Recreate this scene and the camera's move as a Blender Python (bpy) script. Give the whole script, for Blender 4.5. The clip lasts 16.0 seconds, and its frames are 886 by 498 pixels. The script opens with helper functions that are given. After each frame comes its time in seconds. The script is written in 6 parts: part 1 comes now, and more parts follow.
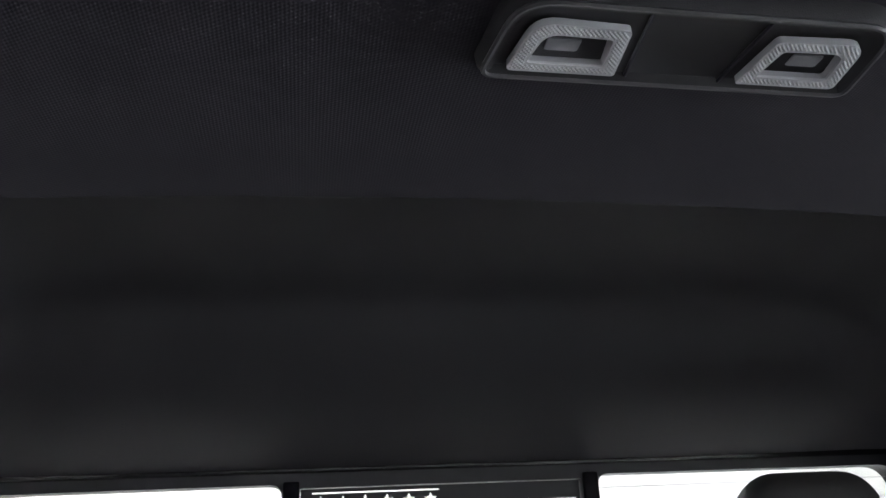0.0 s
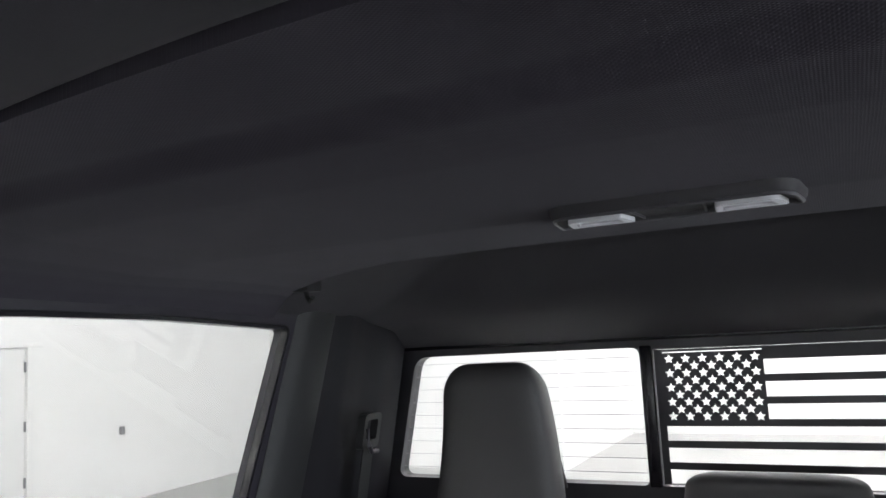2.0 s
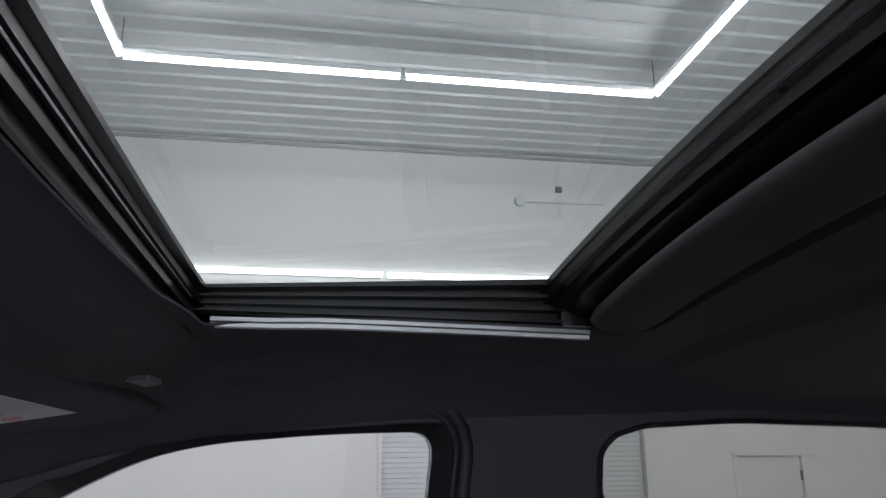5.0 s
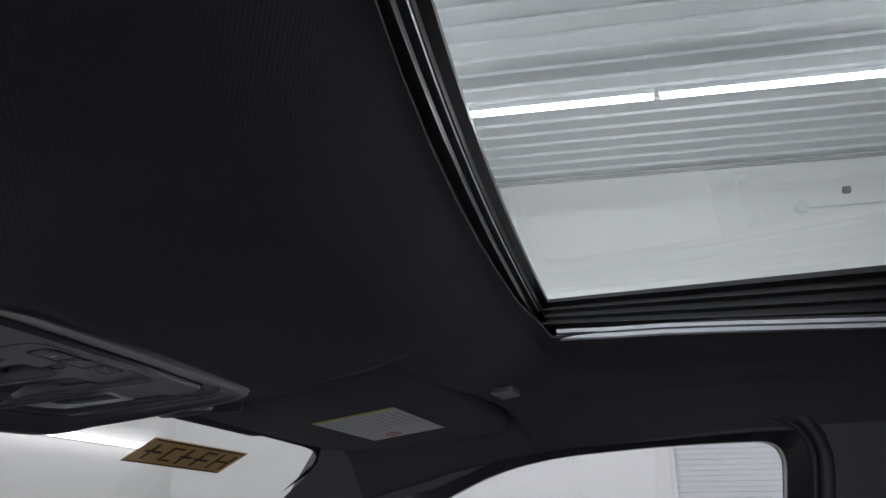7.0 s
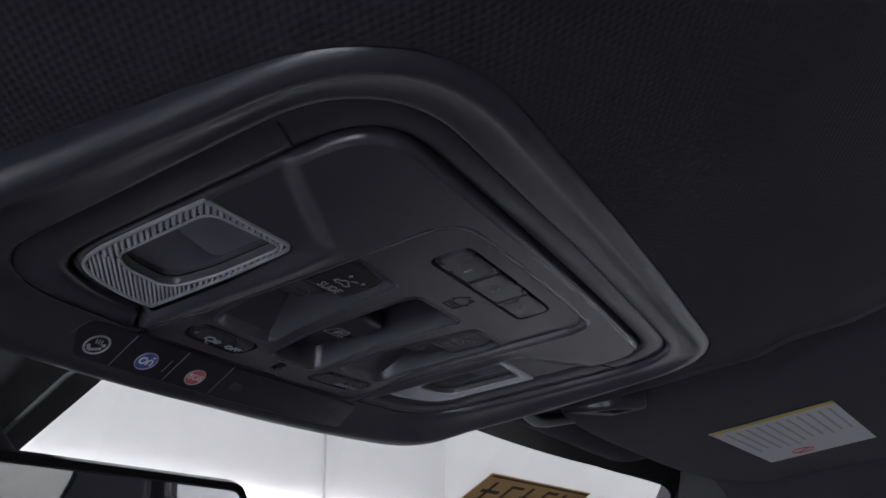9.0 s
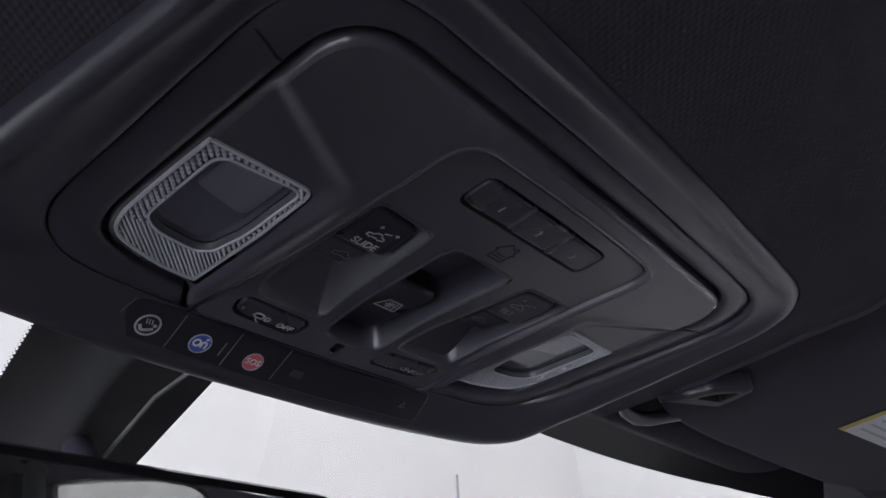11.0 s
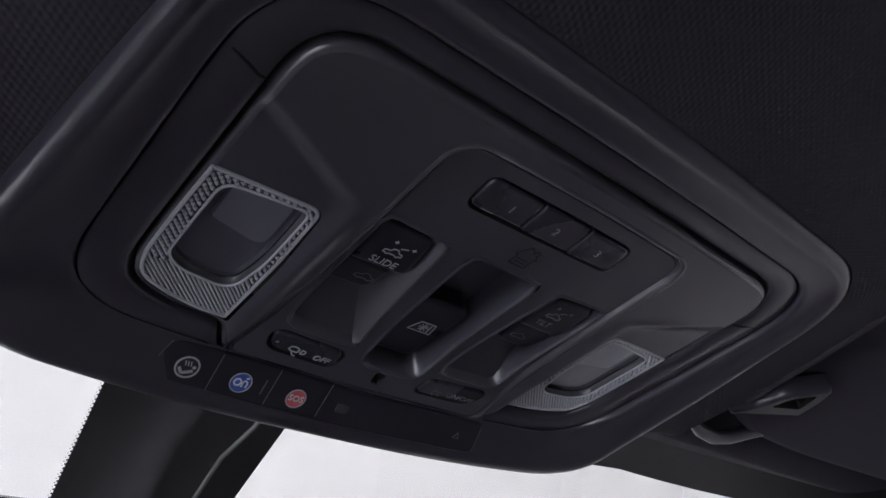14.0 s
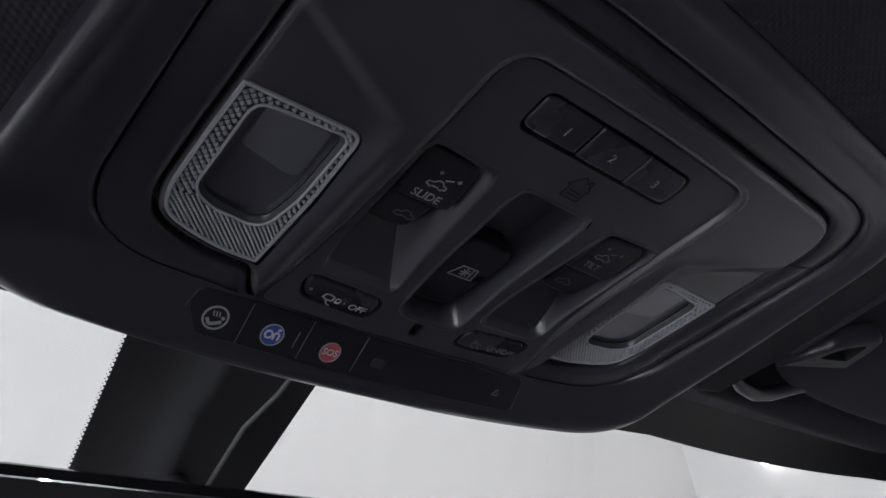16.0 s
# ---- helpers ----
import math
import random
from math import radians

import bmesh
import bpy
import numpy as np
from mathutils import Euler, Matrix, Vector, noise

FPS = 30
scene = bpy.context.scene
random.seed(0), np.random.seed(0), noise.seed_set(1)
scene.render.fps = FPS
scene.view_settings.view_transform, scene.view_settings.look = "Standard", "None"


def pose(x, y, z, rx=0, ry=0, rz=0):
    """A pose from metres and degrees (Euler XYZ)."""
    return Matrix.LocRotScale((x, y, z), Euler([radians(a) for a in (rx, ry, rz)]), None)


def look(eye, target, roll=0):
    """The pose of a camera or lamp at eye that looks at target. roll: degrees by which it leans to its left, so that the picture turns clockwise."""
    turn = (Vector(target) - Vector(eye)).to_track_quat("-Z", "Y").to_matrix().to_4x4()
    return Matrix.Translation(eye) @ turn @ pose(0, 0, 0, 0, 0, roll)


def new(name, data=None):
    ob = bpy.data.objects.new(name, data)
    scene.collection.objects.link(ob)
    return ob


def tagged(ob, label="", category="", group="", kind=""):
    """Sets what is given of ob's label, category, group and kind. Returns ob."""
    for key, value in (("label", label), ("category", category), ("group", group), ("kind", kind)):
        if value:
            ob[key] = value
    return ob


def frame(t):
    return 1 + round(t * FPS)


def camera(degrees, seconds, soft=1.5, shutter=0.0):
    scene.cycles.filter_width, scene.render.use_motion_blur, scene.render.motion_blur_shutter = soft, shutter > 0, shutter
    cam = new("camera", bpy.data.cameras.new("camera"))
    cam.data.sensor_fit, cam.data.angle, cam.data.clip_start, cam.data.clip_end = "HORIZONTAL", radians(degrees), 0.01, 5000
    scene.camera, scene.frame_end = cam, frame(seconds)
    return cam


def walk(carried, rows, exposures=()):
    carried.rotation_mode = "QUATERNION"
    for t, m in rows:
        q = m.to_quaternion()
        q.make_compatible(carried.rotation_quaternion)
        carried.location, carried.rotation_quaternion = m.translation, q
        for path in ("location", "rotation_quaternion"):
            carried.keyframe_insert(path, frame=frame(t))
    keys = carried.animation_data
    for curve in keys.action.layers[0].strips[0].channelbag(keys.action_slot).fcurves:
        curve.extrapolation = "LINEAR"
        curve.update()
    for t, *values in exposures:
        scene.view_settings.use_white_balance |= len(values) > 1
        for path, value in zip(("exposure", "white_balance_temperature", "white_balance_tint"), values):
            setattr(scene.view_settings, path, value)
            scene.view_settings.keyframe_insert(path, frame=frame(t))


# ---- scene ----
cam = camera(60.1, 16.0)

PATH = [
    (0, (0.188, 1.057, 1.606), (-0.161, -0.769, 2.345), -3.0),
    (0.5, (0.188, 1.135, 1.631), (-0.161, -0.738, 2.24), -3.0),
    (1, (0.142, 1.21, 1.695), (-0.015, -0.738, 2.119), -3.1),
    (1.5, (0.013, 1.311, 1.752), (0.327, -0.65, 1.986), -3.5),
    (2, (-0.119, 1.425, 1.738), (0.783, -0.345, 1.966), -3.2),
    (2.5, (-0.247, 1.5, 1.726), (1.13, 0.077, 2.006), -1.2),
    (2.8, (-0.289, 1.504, 1.733), (1.283, 0.303, 2.023), -0.8),
    (3.5, (-0.346, 1.525, 1.723), (1.436, 0.684, 2.067), -0.3),
    (3.7, (-0.347, 1.54, 1.722), (1.456, 0.759, 2.095), -0.4),
    (5.8, (-0.418, 1.526, 1.714), (1.479, 1.463, 2.342), -0.7),
    (6, (-0.421, 1.541, 1.711), (1.476, 1.534, 2.346), -0.8),
    (6.5, (-0.415, 1.57, 1.693), (1.467, 1.727, 2.352), -0.9),
    (7, (-0.4055, 1.6169, 1.6842), (1.4519, 1.9549, 2.3444), -0.61),
    (7.6, (-0.3906, 1.6553, 1.6848), (1.4148, 2.1995, 2.3512), -0.97),
    (8, (-0.3539, 1.6956, 1.6856), (1.4058, 2.3602, 2.3653), -0.43),
    (8.5, (-0.2966, 1.7538, 1.6716), (1.3898, 2.5229, 2.4230), -0.78),
    (9, (-0.2458, 1.7995, 1.6697), (1.3572, 2.6729, 2.4868), -1.31),
    (9.5, (-0.2180, 1.8151, 1.6657), (1.3125, 2.7651, 2.5346), -1.93),
    (9.7, (-0.2121, 1.8124, 1.6598), (1.2941, 2.7716, 2.5605), -2.23),
    (11.8, (-0.2052, 1.7889, 1.6350), (1.1240, 2.9035, 2.6305), -4.07),
    (12, (-0.2028, 1.7928, 1.6364), (1.1148, 2.9081, 2.6463), -4.45),
    (12.5, (-0.1972, 1.7895, 1.6299), (1.0537, 2.9261, 2.6991), -4.80),
    (13, (-0.1925, 1.7843, 1.6216), (1.0183, 2.9253, 2.7316), -5.31),
    (13.5, (-0.1877, 1.7809, 1.6184), (1.0005, 2.9236, 2.7508), -5.80),
    (14, (-0.1878, 1.7853, 1.6185), (0.9930, 2.9350, 2.7516), -6.23),
    (14.5, (-0.1824, 1.7948, 1.6179), (0.9947, 2.9516, 2.7477), -6.68),
    (15, (-0.1842, 1.8069, 1.6192), (0.9976, 2.9697, 2.7377), -7.05),
    (15.5, (-0.1835, 1.8156, 1.6188), (1.0028, 2.9833, 2.7275), -7.31),
    (16, (-0.1818, 1.8160, 1.6174), (1.0114, 2.9824, 2.7201), -7.61),
]

walk(cam, [(t, look(e, g, r)) for t, e, g, r in PATH],
     exposures=[(0.0, 1.1, 6500, 10), (1.0, 1.15, 6500, 10), (1.6, 1.3, 6500, 10), (2.0, 1.2, 6500, 11), (2.5, 0.85, 6500, 11), (3.0, 0.58, 6500, 12), (3.7, -0.02, 6500, 12), (5.8, -0.6, 6450, 11), (8.0, -0.28, 6450, 13),
                (9.0, -0.1, 6350, 15), (9.6, 0.05, 6300, 15), (11.8, 0.25, 6410, 16), (14.0, 0.27, 6410, 16), (15.0, 0.14, 6400, 14), (16.0, -0.02, 6500, 13)])

# ---- world and light ----
world = bpy.data.worlds.new("world")
world.use_nodes = True
scene.world = world
world.node_tree.nodes["Background"].inputs[0].default_value = (0.6, 0.65, 0.7, 1)
world.node_tree.nodes["Background"].inputs[1].default_value = 0.3
TUBE_STRENGTH = 42.0


# ---- materials ----
def mat(name, col, rough=0.5, metal=0.0, bump=0.0, scale=400.0, vary=0.15, vscale=6.0, spec=0.5, rvary=0.08):
    """Procedural surface: two scales of colour change, roughness change and a fine bump."""
    m = bpy.data.materials.new(name)
    m.use_nodes = True
    nt = m.node_tree
    b = nt.nodes["Principled BSDF"]
    b.inputs["Metallic"].default_value = metal
    b.inputs["Specular IOR Level"].default_value = spec
    geo = nt.nodes.new("ShaderNodeNewGeometry")
    n1 = nt.nodes.new("ShaderNodeTexNoise")
    n1.inputs["Scale"].default_value = vscale
    n1.inputs["Detail"].default_value = 5
    n2 = nt.nodes.new("ShaderNodeTexNoise")
    n2.inputs["Scale"].default_value = scale
    n2.inputs["Detail"].default_value = 2
    nt.links.new(geo.outputs["Position"], n1.inputs["Vector"])
    nt.links.new(geo.outputs["Position"], n2.inputs["Vector"])
    ramp = nt.nodes.new("ShaderNodeMapRange")
    ramp.inputs["To Min"].default_value = 1 - vary
    ramp.inputs["To Max"].default_value = 1 + vary
    nt.links.new(n1.outputs["Fac"], ramp.inputs["Value"])
    ramp2 = nt.nodes.new("ShaderNodeMapRange")
    ramp2.inputs["To Min"].default_value = 1 - vary * 0.6
    ramp2.inputs["To Max"].default_value = 1 + vary * 0.6
    nt.links.new(n2.outputs["Fac"], ramp2.inputs["Value"])
    mul = nt.nodes.new("ShaderNodeMath")
    mul.operation = "MULTIPLY"
    nt.links.new(ramp.outputs[0], mul.inputs[0])
    nt.links.new(ramp2.outputs[0], mul.inputs[1])
    mix = nt.nodes.new("ShaderNodeVectorMath")
    mix.operation = "SCALE"
    mix.inputs[0].default_value = col
    nt.links.new(mul.outputs[0], mix.inputs["Scale"])
    nt.links.new(mix.outputs[0], b.inputs["Base Color"])
    rr = nt.nodes.new("ShaderNodeMapRange")
    rr.inputs["To Min"].default_value = max(0.02, rough - rvary)
    rr.inputs["To Max"].default_value = min(1, rough + rvary)
    nt.links.new(n1.outputs["Fac"], rr.inputs["Value"])
    nt.links.new(rr.outputs[0], b.inputs["Roughness"])
    if bump:
        bp = nt.nodes.new("ShaderNodeBump")
        bp.inputs["Strength"].default_value = bump
        bp.inputs["Distance"].default_value = 0.0006
        nt.links.new(n2.outputs["Fac"], bp.inputs["Height"])
        nt.links.new(bp.outputs[0], b.inputs["Normal"])
    return m


def woven(name, col, pitch=0.0024, strength=0.9):
    """Knitted roof cloth: staggered rows of small dimples, with soft dust and shade changes."""
    m = mat(name, col, 0.95, vary=0.14, vscale=9.0, scale=900.0, spec=0.04)
    nt = m.node_tree
    b = nt.nodes["Principled BSDF"]
    b.inputs["Sheen Weight"].default_value = 0.05
    b.inputs["Sheen Roughness"].default_value = 0.5
    geo = nt.nodes.new("ShaderNodeNewGeometry")
    sep = nt.nodes.new("ShaderNodeSeparateXYZ")
    # the knit wanders a little, as stretched cloth does
    wander = nt.nodes.new("ShaderNodeTexNoise")
    wander.inputs["Scale"].default_value = 90.0
    wander.inputs["Detail"].default_value = 2
    nt.links.new(geo.outputs["Position"], wander.inputs["Vector"])
    push = nt.nodes.new("ShaderNodeVectorMath")
    push.operation = "MULTIPLY_ADD"
    push.inputs[1].default_value = (0.0004, 0.0004, 0.0)
    nt.links.new(wander.outputs["Color"], push.inputs[0])
    nt.links.new(geo.outputs["Position"], push.inputs[2])
    nt.links.new(push.outputs[0], sep.inputs[0])
    waves = []
    for kx, ky in ((0.5, 0.866), (0.5, -0.866), (1.0, 0.0)):
        a = nt.nodes.new("ShaderNodeMath")
        a.operation = "MULTIPLY"
        a.inputs[1].default_value = kx * 2 * math.pi / pitch
        nt.links.new(sep.outputs[0], a.inputs[0])
        c = nt.nodes.new("ShaderNodeMath")
        c.operation = "MULTIPLY_ADD"
        c.inputs[1].default_value = ky * 2 * math.pi / pitch
        nt.links.new(sep.outputs[1], c.inputs[0])
        nt.links.new(a.outputs[0], c.inputs[2])
        w = nt.nodes.new("ShaderNodeMath")
        w.operation = "COSINE"
        nt.links.new(c.outputs[0], w.inputs[0])
        waves.append(w)
    s1 = nt.nodes.new("ShaderNodeMath")
    s1.operation = "ADD"
    nt.links.new(waves[0].outputs[0], s1.inputs[0])
    nt.links.new(waves[1].outputs[0], s1.inputs[1])
    s2 = nt.nodes.new("ShaderNodeMath")
    s2.operation = "ADD"
    nt.links.new(s1.outputs[0], s2.inputs[0])
    nt.links.new(waves[2].outputs[0], s2.inputs[1])
    bp = nt.nodes.new("ShaderNodeBump")
    bp.inputs["Strength"].default_value = strength
    bp.inputs["Distance"].default_value = 0.00035
    nt.links.new(s2.outputs[0], bp.inputs["Height"])
    nt.links.new(bp.outputs[0], b.inputs["Normal"])
    return m


def pane_glass(name, tint, ior=1.45, gain=1.0):
    """Thin tinted pane: straight through with a tint, plus mirror gloss by Fresnel."""
    m = bpy.data.materials.new(name)
    m.use_nodes = True
    nt = m.node_tree
    nt.nodes.remove(nt.nodes["Principled BSDF"])
    out = nt.nodes["Material Output"]
    tr = nt.nodes.new("ShaderNodeBsdfTransparent")
    tr.inputs[0].default_value = (*tint, 1)
    gl = nt.nodes.new("ShaderNodeBsdfGlossy")
    gl.inputs["Roughness"].default_value = 0.01
    fr = nt.nodes.new("ShaderNodeLayerWeight")
    fr.inputs["Blend"].default_value = 0.5
    pw = nt.nodes.new("ShaderNodeMath")
    pw.operation = "POWER"
    pw.inputs[1].default_value = 5.0
    f0 = ((ior - 1) / (ior + 1)) ** 2
    k = nt.nodes.new("ShaderNodeMath")
    k.operation = "MULTIPLY_ADD"
    k.inputs[1].default_value = (1 - f0) * gain
    k.inputs[2].default_value = f0 * gain
    mx = nt.nodes.new("ShaderNodeMixShader")
    nt.links.new(fr.outputs["Facing"], pw.inputs[0])
    nt.links.new(pw.outputs[0], k.inputs[0])
    nt.links.new(k.outputs[0], mx.inputs[0])
    nt.links.new(tr.outputs[0], mx.inputs[1])
    nt.links.new(gl.outputs[0], mx.inputs[2])
    nt.links.new(mx.outputs[0], out.inputs["Surface"])
    return m


def glow(name, col, strength):
    m = bpy.data.materials.new(name)
    m.use_nodes = True
    b = m.node_tree.nodes["Principled BSDF"]
    b.inputs["Base Color"].default_value = (0.9, 0.9, 0.9, 1)
    b.inputs["Emission Color"].default_value = (*col, 1)
    b.inputs["Emission Strength"].default_value = strength
    return m


CLOTH = woven("roof_cloth", (0.0520, 0.0475, 0.0590), 0.0020, 0.21)
VISOR_CLOTH = woven("visor_cloth", (0.050, 0.0445, 0.0590), 0.0012, 0.07)
CLOTH_HIGHLIGHT = mat("cloth_highlight", (0.060, 0.053, 0.070), 0.7, bump=0.2, scale=900, vary=0.1)
SHADE_CLOTH = mat("shade_cloth", (0.040, 0.038, 0.044), 0.9, bump=0.2, scale=900, vary=0.15, vscale=12)
PLASTIC = mat("grained_plastic", (0.0430, 0.0392, 0.0545), 0.28, bump=0.02, scale=1500, vary=0.12, vscale=14, spec=0.7, rvary=0.01)
PANEL = mat("console_plastic", (0.0560, 0.0518, 0.0690), 0.29, bump=0.02, scale=1900, vary=0.10, vscale=18, spec=0.8, rvary=0.01)
# glossier copy of the panel plastic; its paler colour paints in edge highlights
EDGE_HIGHLIGHT = mat("edge_highlight_plastic", (0.0820, 0.0770, 0.0930), 0.17, bump=0.04, scale=1900, vary=0.15, vscale=30, spec=1.0)
KEY_CAP = mat("key_cap_plastic", (0.0330, 0.0295, 0.0440), 0.26, bump=0.05, scale=2100, vary=0.10, vscale=30, spec=0.8)
KEY = mat("key_plastic", (0.0200, 0.0180, 0.0280), 0.30, bump=0.05, scale=2200, vary=0.10, vscale=30)
PILLAR = mat("pillar_plastic", (0.0215, 0.0192, 0.0265), 0.5, bump=0.35, scale=1300, vary=0.12)
CORNER = mat("corner_plastic", (0.0095, 0.0086, 0.0115), 0.60, spec=0.3, bump=0.35, scale=1300, vary=0.12)
ROOF_BLACK = mat("sunroof_black", (0.0085, 0.0078, 0.0098), 0.32, vary=0.2, vscale=20, rvary=0.08)
GLOSS = mat("gloss_black", (0.0120, 0.0112, 0.0145), 0.20, vary=0.2, vscale=20, rvary=0.06)
RUBBER = mat("rubber", (0.014, 0.014, 0.015), 0.6, bump=0.2, scale=900)
RAIL = mat("brushed_aluminium", (0.46, 0.46, 0.48), 0.38, metal=0.9, vary=0.12, vscale=40, bump=0.1, scale=700)
LEATHER = mat("seat_leather", (0.06, 0.058, 0.060), 0.52, bump=0.5, scale=700, vary=0.12)
LENS = mat("lens_plastic", (0.52, 0.52, 0.57), 0.20, vary=0.06, vscale=60, spec=0.9)
DOME_LENS = mat("dome_lens_plastic", (0.82, 0.82, 0.86), 0.16, metal=0.2, vary=0.06, vscale=60, bump=0.1, scale=800)
LENS_CORE = mat("lens_window", (0.10, 0.10, 0.11), 0.22, vary=0.1, vscale=50)
BOWL = mat("lamp_bowl", (0.24, 0.235, 0.265), 0.35, vary=0.1, vscale=60)
LENS_GAP_SHADE = mat("lens_gap_shade", (0.070, 0.068, 0.080), 0.30, vary=0.1, vscale=60)
LAMP_CAP = mat("lamp_cap", (0.46, 0.46, 0.49), 0.3, vary=0.1, vscale=60)
REFLECTOR = mat("lamp_reflector", (0.60, 0.60, 0.64), 0.25, metal=0.4, vary=0.1, vscale=60)
PRINT = mat("pale_print", (0.46, 0.46, 0.49), 0.6, vary=0.05)
PRINT_MID = mat("grey_print", (0.24, 0.24, 0.26), 0.6, vary=0.05)
PRINT_FAINT = mat("faint_print", (0.07, 0.07, 0.08), 0.6, vary=0.05)
PRINT_DIM = mat("dim_print", (0.19, 0.19, 0.205), 0.6, vary=0.05)
BLUE = mat("blue_print", (0.06, 0.12, 0.50), 0.45, vary=0.06)
RED = mat("red_print", (0.72, 0.13, 0.15), 0.45, vary=0.06)
WHITE_PRINT = mat("white_print", (0.75, 0.75, 0.76), 0.5, vary=0.04)
PAPER = mat("label_paper", (0.60, 0.60, 0.64), 0.6, vary=0.05, vscale=30)
YELLOW = mat("label_yellow", (0.62, 0.50, 0.08), 0.6, vary=0.05)
INK = mat("label_ink", (0.36, 0.36, 0.40), 0.6, vary=0.05)
KRAFT = mat("kraft_card", (0.48, 0.34, 0.19), 0.8, vary=0.12, vscale=25, bump=0.3, scale=500)
def see_through(m, col, share):
    """Lets part of the light fall through a thin sheet."""
    nt = m.node_tree
    tl = nt.nodes.new("ShaderNodeBsdfTranslucent")
    tl.inputs[0].default_value = (*col, 1)
    mx = nt.nodes.new("ShaderNodeMixShader")
    mx.inputs[0].default_value = share
    nt.links.new(nt.nodes["Principled BSDF"].outputs[0], mx.inputs[1])
    nt.links.new(tl.outputs[0], mx.inputs[2])
    nt.links.new(mx.outputs[0], nt.nodes["Material Output"].inputs["Surface"])


see_through(KRAFT, (0.56, 0.43, 0.28), 0.5)
DARK_INK = mat("dark_ink", (0.07, 0.05, 0.035), 0.7, vary=0.1)
VINYL = mat("black_vinyl", (0.024, 0.0225, 0.028), 0.35, vary=0.08)
FRIT = mat("black_glass_print", (0.012, 0.012, 0.013), 0.3, vary=0.08)
MIRROR = mat("mirror_silver", (0.86, 0.87, 0.88), 0.02, metal=1.0, vary=0.01, rvary=0.0)
WALL = mat("white_wall_paint", (0.80, 0.80, 0.79), 0.75, vary=0.025, vscale=0.7, bump=0.15, scale=60)
DOOR_PAINT = mat("white_door_paint", (0.77, 0.77, 0.76), 0.5, vary=0.02, vscale=1.2)
RIB_METAL = mat("white_ribbed_steel", (0.70, 0.72, 0.73), 0.7, vary=0.03, vscale=0.8)
CONCRETE = mat("grey_floor_coating", (0.42, 0.42, 0.415), 0.35, vary=0.1, vscale=1.5, bump=0.1, scale=120)
GREY_FIT = mat("grey_fitting", (0.20, 0.20, 0.21), 0.5, vary=0.1)
COVER = mat("cover_plastic", (0.070, 0.068, 0.074), 0.42, bump=0.2, scale=1300, vary=0.08)
HEADER = mat("header_plastic", (0.041, 0.039, 0.044), 0.62, spec=0.36, bump=0.3, scale=1300, vary=0.04, rvary=0.02)
REAR_TRIM = mat("rear_glass_print", (0.034, 0.032, 0.038), 0.4, vary=0.1)
SATIN = mat("satin_strip", (0.15, 0.15, 0.16), 0.3, metal=0.5, vary=0.1, vscale=40)
TRIM_GREY = mat("pale_grey_trim", (0.42, 0.43, 0.44), 0.5, vary=0.06)
BODY = mat("dark_body_paint", (0.03, 0.03, 0.032), 0.3, vary=0.05)
CARPET = mat("cab_carpet", (0.16, 0.155, 0.15), 0.95, bump=0.6, scale=500)
SIDE_GLASS = pane_glass("side_glass", (0.95, 0.95, 0.965))
BACK_GLASS = pane_glass("back_glass", (0.92, 0.92, 0.905))
REAR_GLASS = pane_glass("rear_glass", (0.77, 0.77, 0.755))
ROOF_GLASS = pane_glass("roof_glass", (0.60, 0.64, 0.64), 1.5)
FRONT_GLASS = pane_glass("front_glass", (0.76, 0.77, 0.77))
LED = glow("led_tube", (1.0, 0.985, 1.0), TUBE_STRENGTH)
# stronger tubes for the added bay frame, to brighten the rear view
BAY_FILL_LED = glow("bay_fill_tube", (1.0, 0.985, 1.0), TUBE_STRENGTH * 1.4)
FRONT_LED = glow("front_led_tube", (1.0, 0.985, 1.0), 5.0)
WALL_LED = glow("wall_led_tube", (1.0, 0.985, 1.0), 6.0)


# ---- mesh tools ----
def part(name, bm, material, parent=None, label="", smooth=40):
    """Links a bmesh in world coordinates as one mesh object under a thing or a part."""
    bmesh.ops.recalc_face_normals(bm, faces=bm.faces)
    me = bpy.data.meshes.new(name)
    bm.to_mesh(me)
    bm.free()
    me.materials.append(material)
    for p in me.polygons:
        p.use_smooth = True
    me.set_sharp_from_angle(angle=radians(smooth))
    ob = new(name, me)
    if parent is not None:
        ob.parent = parent
        if parent.type == "EMPTY":
            ob.matrix_parent_inverse = parent.matrix_basis.inverted()
    if label:
        tagged(ob, label)
    return ob


def thing(name, at, label, category, group="", kind=""):
    ob = new(name)
    ob.empty_display_size = 0.02
    ob.location = at
    return tagged(ob, label, category, group, kind)


def solid(name, bm, material, label, category="", kind="structure", smooth=40):
    return tagged(part(name, bm, material, None, label, smooth), category=category, kind=kind)


def round_poly(pts, r, n=6):
    """Corner points with radii to a smooth closed outline (quadratic corners)."""
    out = []
    m = len(pts)
    for i in range(m):
        p, a, b = Vector(pts[i]), Vector(pts[i - 1]), Vector(pts[(i + 1) % m])
        ri = r[i] if isinstance(r, (list, tuple)) else r
        da, db = a - p, b - p
        ri = min(ri, da.length * 0.49, db.length * 0.49)
        if ri < 1e-6:
            out.append(p)
            continue
        s, e = p + da.normalized() * ri, p + db.normalized() * ri
        for k in range(n + 1):
            t = k / n
            out.append((1 - t) ** 2 * s + 2 * t * (1 - t) * p + t * t * e)
    return [Vector(p) for p in out]


